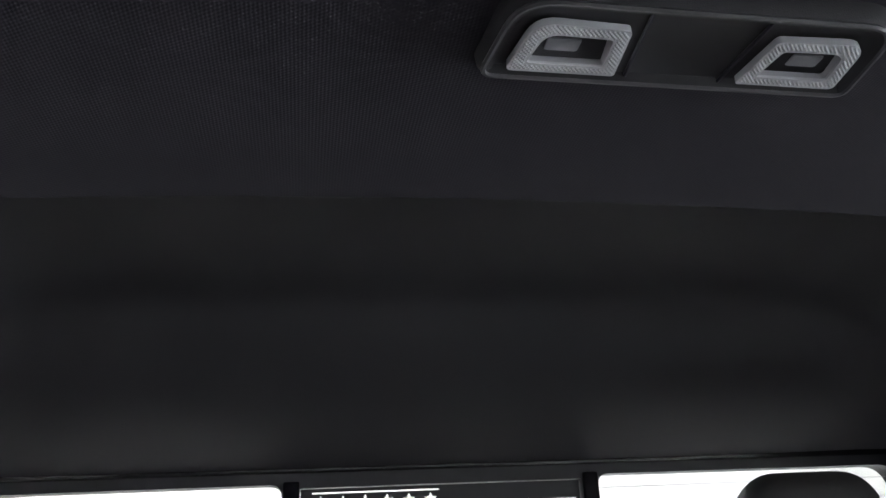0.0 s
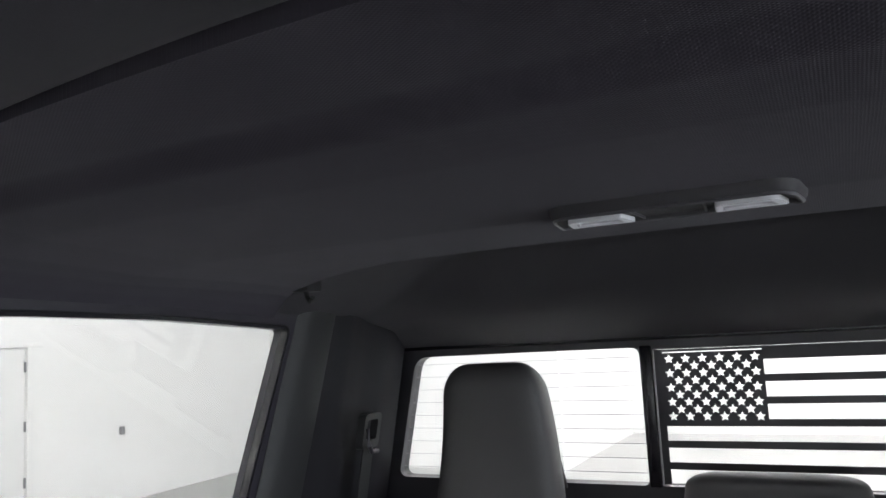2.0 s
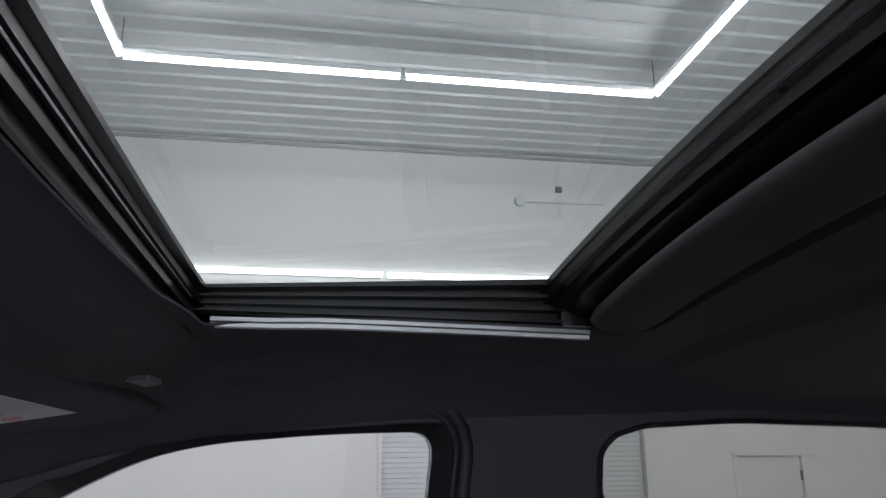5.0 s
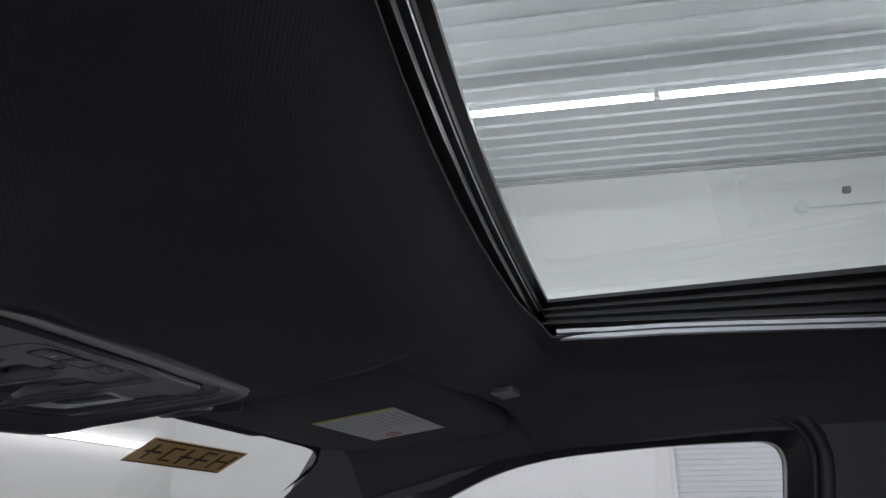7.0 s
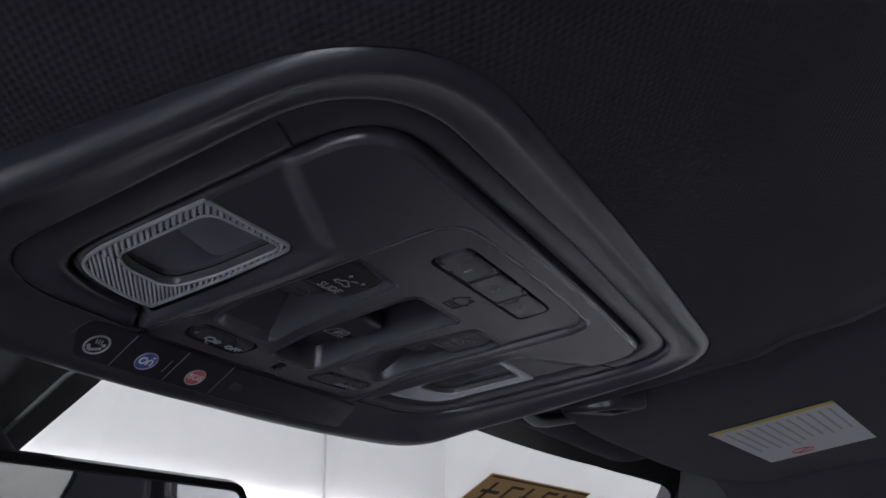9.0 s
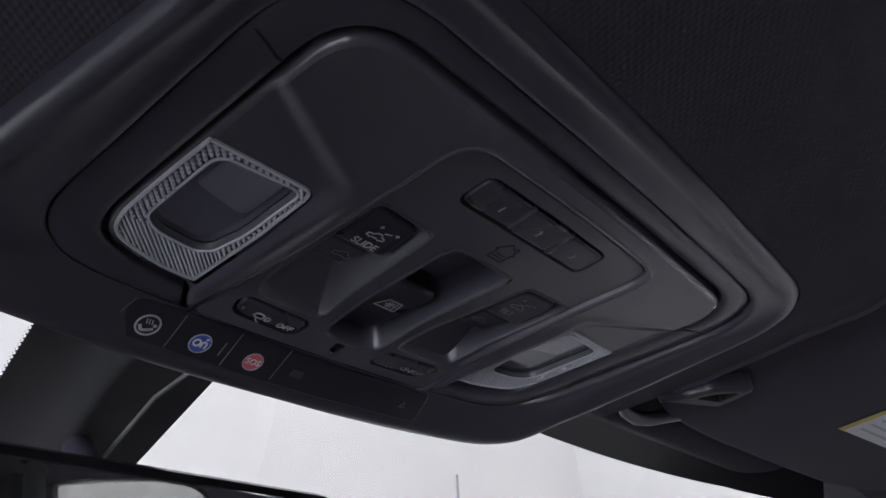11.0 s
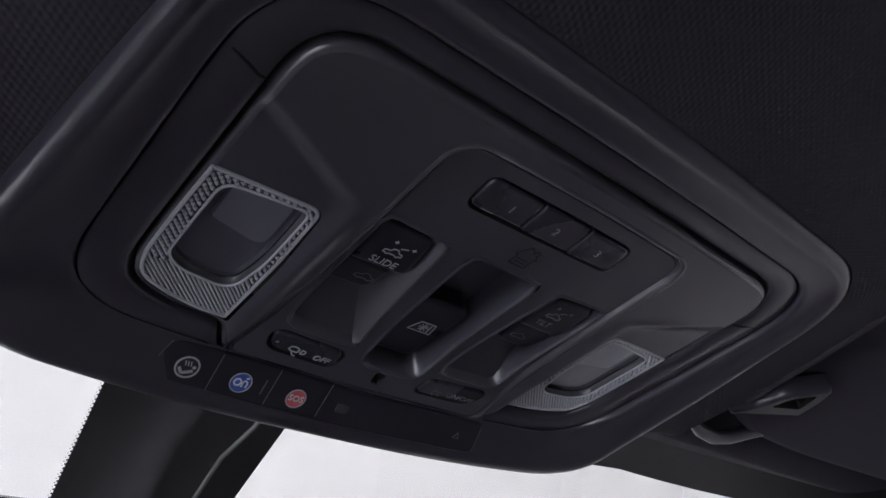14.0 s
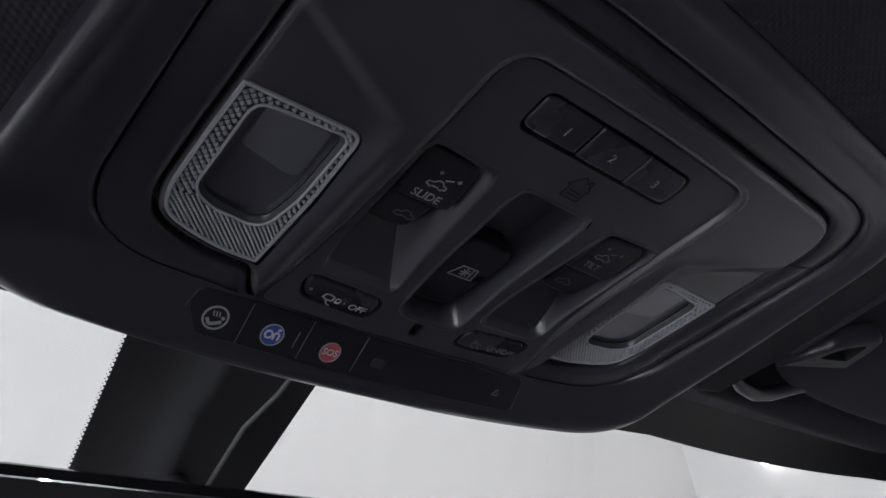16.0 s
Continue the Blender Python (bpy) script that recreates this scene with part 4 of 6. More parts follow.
def relief_sheet(outline, holes, step, height):
    """A sheet inside an outline, less its holes, on a fine grid with a height for each place; its edges follow the outlines."""
    us, vs = [p.x for p in outline], [p.y for p in outline]
    nu, nv = int((max(us) - min(us)) / step) + 2, int((max(vs) - min(vs)) / step) + 2
    at = lambda i, j: (min(us) + (i - 0.5) * step, min(vs) + (j - 0.5) * step)
    keep = {}
    for i in range(nu):
        for j in range(nv):
            a = at(i, j)
            p = (a[0] + step / 2, a[1] + step / 2)
            keep[i, j] = inside2(p, outline) and not any(inside2(p, h) for h in holes)
    bm = bmesh.new()
    vert = {}
    for i in range(nu + 1):
        for j in range(nv + 1):
            cells = [keep.get((i + a, j + b), False) for a in (-1, 0) for b in (-1, 0)]
            if True not in cells:
                continue
            u, v = at(i, j)
            if False in cells:
                q = min((snap(u, v, poly) for poly in [outline] + holes), key=lambda q_: (q_ - Vector((u, v))).length)
                u, v = q.x, q.y
            vert[i, j] = bm.verts.new(CON @ Vector((u, v, height(u, v))))
    for (i, j), k in keep.items():
        if k:
            bm.faces.new((vert[i, j], vert[i + 1, j], vert[i + 1, j + 1], vert[i, j + 1]))
    bmesh.ops.remove_doubles(bm, verts=bm.verts, dist=1e-6)
    return bm


def field_w(v):
    """Height of the switch field: recessed at the rear, coming forward to the lamp buttons."""
    return 0.0012 - 0.0024 * smooth01(0.035, 0.066, v)


def panel_w(u, v):
    """Height of the console panel: scooped round the lenses, with a soft rib along each scoop."""
    a = abs(u)
    # distance from the crease that runs from the rear corner to the lens, and from the rib, towards the lens
    line = (v + 0.0060) * 0.905 + (a - 0.0630) * 0.425
    s = line + (a - 0.0712) - math.hypot(line, a - 0.0712) if line > 0 and a > 0.0712 else min(line, a - 0.0712)
    w = -0.0010 + 0.0020 * smooth01(-0.0010, 0.0055, s)
    w -= 0.0016 * math.exp(-((a - 0.0690) / 0.0034) ** 2) * smooth01(-0.014, 0.010, v)
    w -= 0.0005 * math.exp(-(line / 0.0028) ** 2) * smooth01(0.066, 0.076, a) * smooth01(0.112, 0.085, a)
    return w


def face_block(outline, face, depth, r):
    """A key with rounded edges; face(u, v) is the height of its face."""
    us, vs = [p.x for p in outline], [p.y for p in outline]
    cu, cv, hu, hv = (max(us) + min(us)) / 2, (max(vs) + min(vs)) / 2, (max(us) - min(us)) / 2, (max(vs) - min(vs)) / 2
    def lay(d, add):
        return [CON @ Vector((cu + (p.x - cu) * (1 - d / hu), cv + (p.y - cv) * (1 - d / hv), face(p.x, p.y) + add)) for p in outline]
    return loft([lay(0, depth), lay(0, r * 1.1), lay(r * 0.22, r * 0.45), lay(r * 0.6, r * 0.12), lay(r, 0), lay(r * 1.6, 0)], True, False, True)


def bar(a, b, w, h, m=None):
    """A thin printed stroke from a to b on the console."""
    p, q = Vector(a), Vector(b)
    d = (q - p).normalized()
    n = Vector((-d.y, d.x)) * (h / 2)
    o = [p + n, q + n, q - n, p - n]
    return plate([(c.x, c.y) for c in o], [], 0.0002, (m or CON) @ Matrix.Translation((0, 0, w)))


def strokes(lines, w, h, mat_, parent, name, label="", m=None):
    bm = bmesh.new()
    for a, b in lines:
        t = bar(a, b, w, h, m)
        me = bpy.data.meshes.new("t")
        t.to_mesh(me)
        t.free()
        bm.from_mesh(me)
        bpy.data.meshes.remove(me)
    return part(name, bm, mat_, parent, label)


def disc(u, v, w, r, n=28, r2=0.0, m=None):
    o = [Vector((u + r * math.cos(2 * math.pi * k / n), v + r * math.sin(2 * math.pi * k / n))) for k in range(n)]
    h = [[Vector((u + r2 * math.cos(2 * math.pi * k / n), v + r2 * math.sin(2 * math.pi * k / n))) for k in range(n)]] if r2 else []
    return plate(o, h, 0.0003, (m or CON) @ Matrix.Translation((0, 0, w)))


def flip(poly):
    return [Vector((-p.x, p.y)) for p in poly][::-1]


def chain(pts):
    return list(zip(pts, pts[1:]))


def console():
    d = thing("overhead_console", (0, 1.943, 1.80), "black moulded overhead console with map lights and switches", "console")
    grow = offset
    groove = round_poly([(-0.1338, -0.0688), (0.0, -0.0712), (0.1338, -0.0688), (0.1335, 0.0), (0.1325, 0.0770), (0.0, 0.0885), (-0.1325, 0.0770), (-0.1335, 0.0)],
                        [0.036, 0.05, 0.036, 0.05, 0.034, 0.05, 0.034, 0.05], 10)
    O, G = resample(CONSOLE_OUTLINE, 200), resample(groove, 200)
    def hang(v):
        """How low the rim hangs: least at the rear, most along the front lip."""
        return -0.0052 - 0.0022 * smooth01(-0.07, 0.03, v) - 0.0040 * smooth01(0.060, 0.106, v)
    def rim(d_, k, add=0.0):
        out = []
        for o_, p, q in zip(O, grow(O, d_), grow(O, d_ * 2.1)):
            p = p.lerp(q, smooth01(0.080, 0.104, o_.y))
            out.append(CON @ Vector((p.x, p.y, k * hang(o_.y) + add)))
        return out
    def lip(d_, side, front, add=0.0):
        out = []
        for p in grow(G, d_):
            t = smooth01(0.045, 0.078, p.y)
            out.append(CON @ Vector((p.x, p.y, (side * hang(p.y) + add) * (1 - t) - 0.0124 * front * t)))
        return out
    def between(t, side, front):
        out = []
        for o_, po, p2, pg in zip(O, grow(O, -0.007), grow(O, -0.0147), grow(G, 0.0050)):
            q = smooth01(0.045, 0.085, o_.y)
            po = po.lerp(p2, smooth01(0.080, 0.104, o_.y))
            out.append(CON @ Vector((*po.lerp(pg, t), hang(o_.y) * (side + (front - side) * q))))
        return out
    part("bezel", loft([rim(0.0, 0.0, 0.034), rim(0.0, 0.0, 0.006), rim(-0.0002, 0.10), rim(-0.0008, 0.48), rim(-0.0018, 0.80), rim(-0.0034, 0.97), rim(-0.0050, 1.0), rim(-0.0070, 0.985), between(0.12, 0.86, 0.90), between(0.35, 0.70, 0.74), between(0.65, 0.56, 0.53),
                        lip(0.0050, 0.46, 0.28), lip(0.0030, 0.44, 0.21), lip(0.0016, 0.40, 0.15), lip(0.0008, 0.30, 0.12), lip(0.0003, 0.16, 0.10), lip(0.0, 0.05, 0.095, 0.0006), lip(-0.0002, 0.0, 0.09, 0.0035)], True), PLASTIC, d,
         "black grained bezel with a rounded outer rim and a sloped front", smooth=60)
    # stepped band inside the groove
    half = [(0.1168, -0.0575), (0.1160, 0.0), (0.1156, 0.0500), (0.1115, 0.0610), (0.0990, 0.0668), (0.0860, 0.0695), (0.0735, 0.0705), (0.0690, 0.0790), (0.0630, 0.0850)]
    skin = round_poly([(0.0, -0.0595)] + half + [(0.0, 0.0862)] + [(-a, b) for a, b in half[::-1]],
                      [0.05, 0.020, 0.03, 0.008, 0.006, 0.006, 0.005, 0.002, 0.003, 0.005, 0.04, 0.005, 0.003, 0.002, 0.005, 0.006, 0.006, 0.008, 0.03, 0.020], 8)
    S_ = resample(skin, 200)
    def band(poly, w, front):
        return [CON @ Vector((p.x, p.y, w + (front - w) * smooth01(0.030, 0.078, p.y))) for p in poly]
    part("surround", loft([band(grow(G, -0.0003), 0.0040, 0.0006), band(grow(G, -0.0005), 0.0008, -0.0008), band(grow(G, -0.0011), 0.0001, -0.0010), [a.lerp(b, 0.5) for a, b in zip(band(grow(G, -0.0030), 0.0001, -0.0010), band(grow(S_, 0.0060), 0.0004, -0.0010))],
                           band(grow(S_, 0.0046), 0.0006, -0.0010), band(grow(S_, 0.0022), 0.0013, -0.0006), band(grow(S_, 0.0014), 0.0026, 0.0004), band(grow(S_, 0.0012), 0.0085, 0.006)], True), PLASTIC, d, "black inner step of the console", smooth=60)
    for sx in (1, -1):
        part("seam", tube([CON @ Vector((sx * a, b, w)) for a, b, w in ((0.1335, -0.0380, 0.0016), (0.1300, -0.0370, 0.0004), (0.1250, -0.0352, 0.0003), (0.1210, -0.0334, 0.0006), (0.1185, -0.0328, 0.0016))], 0.00055, 6), RUBBER, d, "thin mould seam")
    # panel with openings for the lenses and the switch field
    lens_a = round_poly([(-0.1148, 0.0016), (-0.0762, 0.0012), (-0.0740, 0.0310), (-0.0738, 0.0668), (-0.0855, 0.0665), (-0.1000, 0.0628), (-0.1104, 0.0580), (-0.1140, 0.0480), (-0.1148, 0.0240)],
                        [0.0008, 0.005, 0.005, 0.001, 0.006, 0.006, 0.007, 0.010, 0.01], 5)
    lens_b = flip(lens_a)
    field = round_poly([(-0.0612, -0.0486), (0.0, -0.0502), (0.0612, -0.0486), (0.0602, -0.0100), (0.0606, 0.0450), (0.0668, 0.0836), (0.0, 0.0846), (-0.0668, 0.0836), (-0.0606, 0.0450), (-0.0602, -0.0100)],
                       [0.013, 0.03, 0.013, 0.01, 0.02, 0.008, 0.03, 0.008, 0.02, 0.01], 8)
    skin = resample(skin, 500)
    edge = grow(skin, -0.0024)
    part("panel", relief_sheet(edge, [grow(lens_a, 0.0006), grow(lens_b, 0.0006), grow(field, 0.0018)], 0.0011, panel_w), PANEL, d, "black grained console panel with scoops round the lenses", smooth=40)
    def lay(poly, add):
        return [CON @ Vector((p.x, p.y, panel_w(p.x, p.y) + add)) for p in poly]
    # panel rim and field lip carry their highlight in a paler colour
    part("panel_edge", loft([lay(edge, 0.0), lay(grow(skin, -0.0015), 0.0002), lay(grow(skin, -0.0008), 0.0006), lay(grow(skin, -0.0003), 0.0013), lay(skin, 0.0024), lay(skin, 0.0095)], True), EDGE_HIGHLIGHT, d, "rounded panel edge", smooth=60)
    F2 = grow(field, -0.0020)
    def fieldring(poly, add):
        return [CON @ Vector((p.x, p.y, field_w(p.y) + add)) for p in poly]
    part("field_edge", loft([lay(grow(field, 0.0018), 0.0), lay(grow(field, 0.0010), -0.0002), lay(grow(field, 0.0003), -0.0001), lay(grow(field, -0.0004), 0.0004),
                             [a.lerp(b, 0.55) for a, b in zip(lay(grow(field, -0.0010), 0.0004), fieldring(grow(field, -0.0012), 0.0))], fieldring(grow(field, -0.0014), 0.0004), fieldring(grow(field, -0.0018), 0.0006), fieldring(F2, 0.0)], True), EDGE_HIGHLIGHT, d, "rounded lip of the switch field", smooth=60)
    # switch field with three finger wells
    slide = round_poly([(-0.0572, -0.0082), (-0.0300, -0.0066), (-0.0226, 0.0575), (-0.0548, 0.0568)], [0.004, 0.003, 0.004, 0.006], 5)
    win = round_poly([(-0.0172, -0.0068), (0.0172, -0.0068), (0.0158, 0.0668), (-0.0140, 0.0668)], [0.005, 0.003, 0.006, 0.008], 6)
    wells = [slide, win, flip(slide)]
    off_o = round_poly([(-0.0565, 0.0610), (-0.0220, 0.0632), (-0.0218, 0.0755), (-0.0535, 0.0737)], [0.0065, 0.005, 0.005, 0.0065], 6)
    on_o = flip(off_o)
    home = round_poly([(-0.0405, -0.0408), (0.0, -0.0414), (0.0330, -0.0408), (0.0342, -0.0266), (0.0, -0.0262), (-0.0395, -0.0258)], [0.004, 0.01, 0.004, 0.004, 0.01, 0.004], 5)
    mic = round_poly([(-0.0022, 0.0692), (0.0036, 0.0700), (0.0040, 0.0775), (-0.0005, 0.0768)], 0.0016, 4)
    part("switch_field", relief_sheet(F2, [grow(w, 0.0018) for w in wells] + [grow(off_o, 0.0008), grow(on_o, 0.0008), grow(home, 0.0007), mic], 0.0011, lambda u, v: field_w(v)), PANEL, d, "recessed black switch field", smooth=40)
    floors = [[(-0.0560, -0.0070), (-0.0400, -0.0066), (-0.0352, 0.0360), (-0.0240, 0.0560), (-0.0530, 0.0552)], [(-0.0158, -0.0055), (0.0152, -0.0055), (0.0132, 0.0610), (0.0080, 0.0648), (-0.0100, 0.0648), (-0.0132, 0.0600)]]
    floors.append(mirrored(floors[0]))
    for n, (w, fl) in enumerate(zip(wells, floors)):
        f_ = round_poly(fl, 0.003, 4)
        mid = lambda q: (sum(p.x for p in q) / len(q), sum(p.y for p in q) / len(q))
        c = mid(round_poly(fl, 0.0, 1))
        a, b = resample(w, 96, c), resample(f_, 96, c)
        deep = lambda v: 0.014 - (0.0115 if n != 1 else 0.004) * smooth01(0.024, 0.060, v)
        def low(poly):
            return [CON @ Vector((p.x, p.y, field_w(p.y) + deep(p.y))) for p in poly]
        part("switch_well", loft([fieldring(grow(a, 0.0018), 0.0), fieldring(grow(a, 0.0012), -0.0004), fieldring(grow(a, 0.0006), -0.0005), fieldring(grow(a, 0.0001), -0.0001), fieldring(grow(a, -0.0004), 0.0010), low(b), low([Vector(c) + (p - Vector(c)) * 0.5 for p in b])], True, False, True),
             PANEL, d, "tapered finger well with a raised lip", smooth=32)
    # rocker keys
    def rocker(name, pts, radii, w0, w1, label):
        """A key whose face leans from w0 at its rear edge to w1 at its front edge."""
        o = round_poly(pts, radii, 5)
        v0, v1 = min(p.y for p in o), max(p.y for p in o)
        return part(name, face_block(o, lambda u, v: w0 + (w1 - w0) * (v - v0) / (v1 - v0), 0.010, 0.0016), KEY, d, label, smooth=50)
    k1 = rocker("sunroof_switch", [(-0.0558, -0.0058), (-0.0330, -0.0052), (-0.0308, 0.0165), (-0.0545, 0.0168)], [0.002, 0.006, 0.003, 0.001], 0.0026, 0.0024, "black slide switch key with pale print")
    k2 = rocker("sunroof_switch", [(-0.0545, 0.0172), (-0.0345, 0.0176), (-0.0350, 0.0330), (-0.0528, 0.0335)], [0.001, 0.001, 0.004, 0.002], 0.0046, 0.0062, "black lower switch key")
    k3 = rocker("tilt_switch", [(0.0318, -0.0052), (0.0555, -0.0058), (0.0545, 0.0168), (0.0308, 0.0165)], [0.006, 0.006, 0.003, 0.001], 0.0026, 0.0024, "black tilt switch key with dim print")
    k4 = rocker("tilt_switch", [(0.0345, 0.0176), (0.0545, 0.0172), (0.0528, 0.0335), (0.0350, 0.0330)], [0.001, 0.001, 0.002, 0.004], 0.0046, 0.0062, "black lower switch key")
    k5 = rocker("window_switch", [(-0.0138, 0.0240), (0.0122, 0.0240), (0.0100, 0.0630), (-0.0110, 0.0620)], [0.003, 0.006, 0.004, 0.003], 0.0050, 0.0062, "black back-window switch key")
    writing("print", "SLIDE", 0.0048, at_con(-0.0430, 0.0130, 0.0022) @ TXT, PRINT, k1, "pale printed word")
    writing("print", "TILT", 0.0044, at_con(0.0400, 0.0112, 0.0022) @ TXT, PRINT_DIM, k3, "dim printed word")
    def car(cu, cv, k):
        pts = [(-1.1, 0.25), (-1.05, -0.15), (-0.45, -0.2), (-0.2, -0.55), (0.35, -0.55), (0.6, -0.2), (1.05, -0.1), (1.1, 0.25), (0.8, 0.25), (0.6, 0.45), (0.35, 0.25), (-0.4, 0.25), (-0.6, 0.45), (-0.8, 0.25), (-1.1, 0.25)]
        return chain([(cu + a * k, cv + b * k) for a, b in pts])
    def arrows(cu, cv):
        return [((cu - 0.0030, cv - 0.0052), (cu - 0.0014, cv - 0.0052)), ((cu + 0.0052, cv - 0.0046), (cu + 0.0068, cv - 0.0046)), ((cu + 0.0012, cv - 0.0030), (cu + 0.0040, cv - 0.0040)), ((cu - 0.0022, cv - 0.0060), (cu - 0.0022, cv - 0.0044)), ((cu + 0.0060, cv - 0.0054), (cu + 0.0060, cv - 0.0038))]
    strokes(car(-0.0432, 0.0072, 0.0036) + arrows(-0.0432, 0.0072), 0.0021, 0.00045, PRINT, k1, "icon", "pale printed car outline")
    strokes(car(0.0405, 0.0056, 0.0036) + arrows(0.0405, 0.0056), 0.0021, 0.0004, PRINT_DIM, k3, "icon", "dim printed car outline")
    strokes(car(-0.0412, 0.0260, 0.0038), 0.0051, 0.0004, PRINT_DIM, k2, "icon", "dim printed car outline")
    strokes(car(0.0412, 0.0260, 0.0038), 0.0051, 0.0004, PRINT_DIM, k4, "icon", "dim printed car outline")
    winpts = [(-0.0058, 0.0440), (-0.0030, 0.0378), (0.0046, 0.0378), (0.0056, 0.0440), (-0.0058, 0.0440)]
    strokes(chain(winpts) + [((0.0002, 0.0385), (0.0002, 0.0432)), ((-0.0022, 0.0408), (0.0028, 0.0408)), ((0.0030, 0.0384), (0.0034, 0.0434)), ((-0.0014, 0.0392), (0.0018, 0.0426)), ((0.0018, 0.0392), (-0.0014, 0.0426))], 0.0050, 0.0005, PRINT, k5, "icon", "pale printed window outline")
    # oval lamp buttons in dark surrounds
    for o, sgn in ((off_o, -1), (on_o, 1)):
        part("button_surround", loft([fieldring(grow(o, 0.0008), 0.0), fieldring(grow(o, 0.0004), 0.0004), fieldring(grow(o, 0.0001), 0.005)], True), RUBBER, d, "dark gap round a lamp button", smooth=50)
        b = part("lamp_button", face_block(grow(o, -0.0007), lambda u, v: field_w(v) - 0.0003, 0.005, 0.0012), KEY_CAP, d, "oval black lamp button", smooth=50)
        z = field_w(0.070) - 0.0006
        if sgn < 0:
            writing("print", "OFF", 0.0045, at_con(-0.0292, 0.0712, z) @ TXT, PRINT, b, "pale printed word")
            strokes(chain([(-0.0445, 0.0682), (-0.0450, 0.0702), (-0.0430, 0.0712), (-0.0405, 0.0712), (-0.0405, 0.0690), (-0.0425, 0.0680), (-0.0445, 0.0682)]) + chain([(-0.0430, 0.0715), (-0.0415, 0.0735), (-0.0400, 0.0738)])
                    + chain([(-0.0392, 0.0690), (-0.0378, 0.0692), (-0.0372, 0.0702), (-0.0378, 0.0714), (-0.0392, 0.0714), (-0.0392, 0.0690)]), z, 0.0006, PRINT, b, "icon", "pale printed lamp outline")
            part("indicator", disc(-0.0512, 0.0682, z, 0.0007, 12), PRINT_DIM, b, "tiny indicator dot")
        else:
            writing("print", "ON/OFF", 0.0044, at_con(0.0455, 0.0700, z) @ TXT, PRINT_DIM, b, "dim printed words")
            strokes([((0.0290, 0.0700), (0.0340, 0.0698)), ((0.0300, 0.0716), (0.0320, 0.0735)), ((0.0330, 0.0716), (0.0350, 0.0730)), ((0.0296, 0.0684), (0.0312, 0.0692))], z, 0.0006, PRINT_DIM, b, "icon", "dim printed lamp outline")
    part("microphone_slot", loft([fieldring(mic, 0.0), fieldring(grow(mic, -0.0004), 0.005)], True, False, True), RUBBER, d, "small dark microphone slot")
    # paler bead painted as the highlight on the slot's edge
    part("slot_edge", tube([CON @ Vector((a, b, field_w(b) - 0.0001)) for a, b in ((0.0000, 0.0772), (0.0022, 0.0778), (0.0040, 0.0776), (0.0039, 0.0740))], 0.0004, 6), EDGE_HIGHLIGHT, d, "slot edge, paler to carry a highlight")
    # three numbered keys in one recess
    cuts_u = [(-0.0398, -0.0150), (-0.0142, 0.0098), (0.0106, 0.0334)]
    fz = field_w(-0.03)
    part("key_tray", loft([ring(grow(home, 0.0007), fz), ring(grow(home, 0.0003), fz + 0.0005), ring(home, fz + 0.005), ring(grow(home, -0.004), fz + 0.005)], True, False, True), RUBBER, d, "dark recess round the numbered keys", smooth=40)
    for i, (a, b) in enumerate(cuts_u):
        r0, r1 = (0.0036 if i == 0 else 0.0012), (0.0036 if i == 2 else 0.0012)
        o = round_poly([(a, -0.0403), (b, -0.0404), (b + 0.0004, -0.0268), (a + (0.0008 if i == 0 else 0.0004), -0.0264)], [r0, r1, r1, r0], 4)
        kb = part("garage_key", face_block(o, lambda u, v: fz - 0.0002, 0.004, 0.0010), KEY_CAP, d, "black numbered key", smooth=50)
        writing("print", str(i + 1), 0.0050, at_con((-0.0241, -0.0016, 0.0219)[i], -0.0325, fz - 0.0004) @ TXT, PRINT_MID, kb, "pale printed number", -0.00003)
    hp = [(-0.0062, -0.0170), (-0.0020, -0.0222), (0.0008, -0.0200), (0.0012, -0.0216), (0.0028, -0.0214), (0.0026, -0.0190), (0.0046, -0.0172), (0.0032, -0.0170), (0.0032, -0.0118), (-0.0048, -0.0118), (-0.0048, -0.0170), (-0.0062, -0.0170)]
    strokes(chain(hp) + [((-0.0034, -0.0152), (0.0018, -0.0152)), ((-0.0034, -0.0136), (0.0018, -0.0136))], fz - 0.0003, 0.00045, RUBBER, d, "house_icon", "dark moulded house outline")
    # map lights: a frame of moulded prisms round a smooth window over a lamp bowl
    for outline, sx in ((lens_a, -1), (lens_b, 1)):
        inner = round_poly([(-0.1082, 0.0064), (-0.0792, 0.0044), (-0.0780, 0.0340), (-0.0805, 0.0480), (-0.0850, 0.0508), (-0.1000, 0.0490), (-0.1072, 0.0440)], [0.005, 0.004, 0.01, 0.004, 0.006, 0.008, 0.006], 5)
        if sx > 0:
            inner = flip(inner)
        lw = 0.0011
        # dark plate under the clear prisms paints in the shade between them
        ln = part("map_light", plate(outline, [inner], 0.0030, CON @ Matrix.Translation((0, 0, lw + 0.0004))), LENS_GAP_SHADE, d, "clear prismatic lens of a map light, unlit", smooth=20)
        bm = bmesh.new()
        no, ni = offset(outline, -0.0012), offset(inner, 0.0009)
        for su, sv, v0, v1 in ((0.0026, 0.0013, 0.0, 0.0475), (0.0019, 0.00095, 0.0480, 0.0680)):
            j = 0
            v = v0
            while v < v1:
                for i in range(-2, 26):
                    u = sx * (0.0735 + (i + 0.5 * (j % 2)) * su)
                    if inside2((u, v), no) and not inside2((u, v), ni):
                        a4 = [bm.verts.new(CON @ Vector((u + p * su * 0.42, v + q * sv * 0.80, lw + 0.0003))) for p, q in ((1, 0), (0, 1), (-1, 0), (0, -1))]
                        top = bm.verts.new(CON @ Vector((u, v - 0.25 * sv, lw - (0.0011 if su > 0.0025 else 0.0008))))
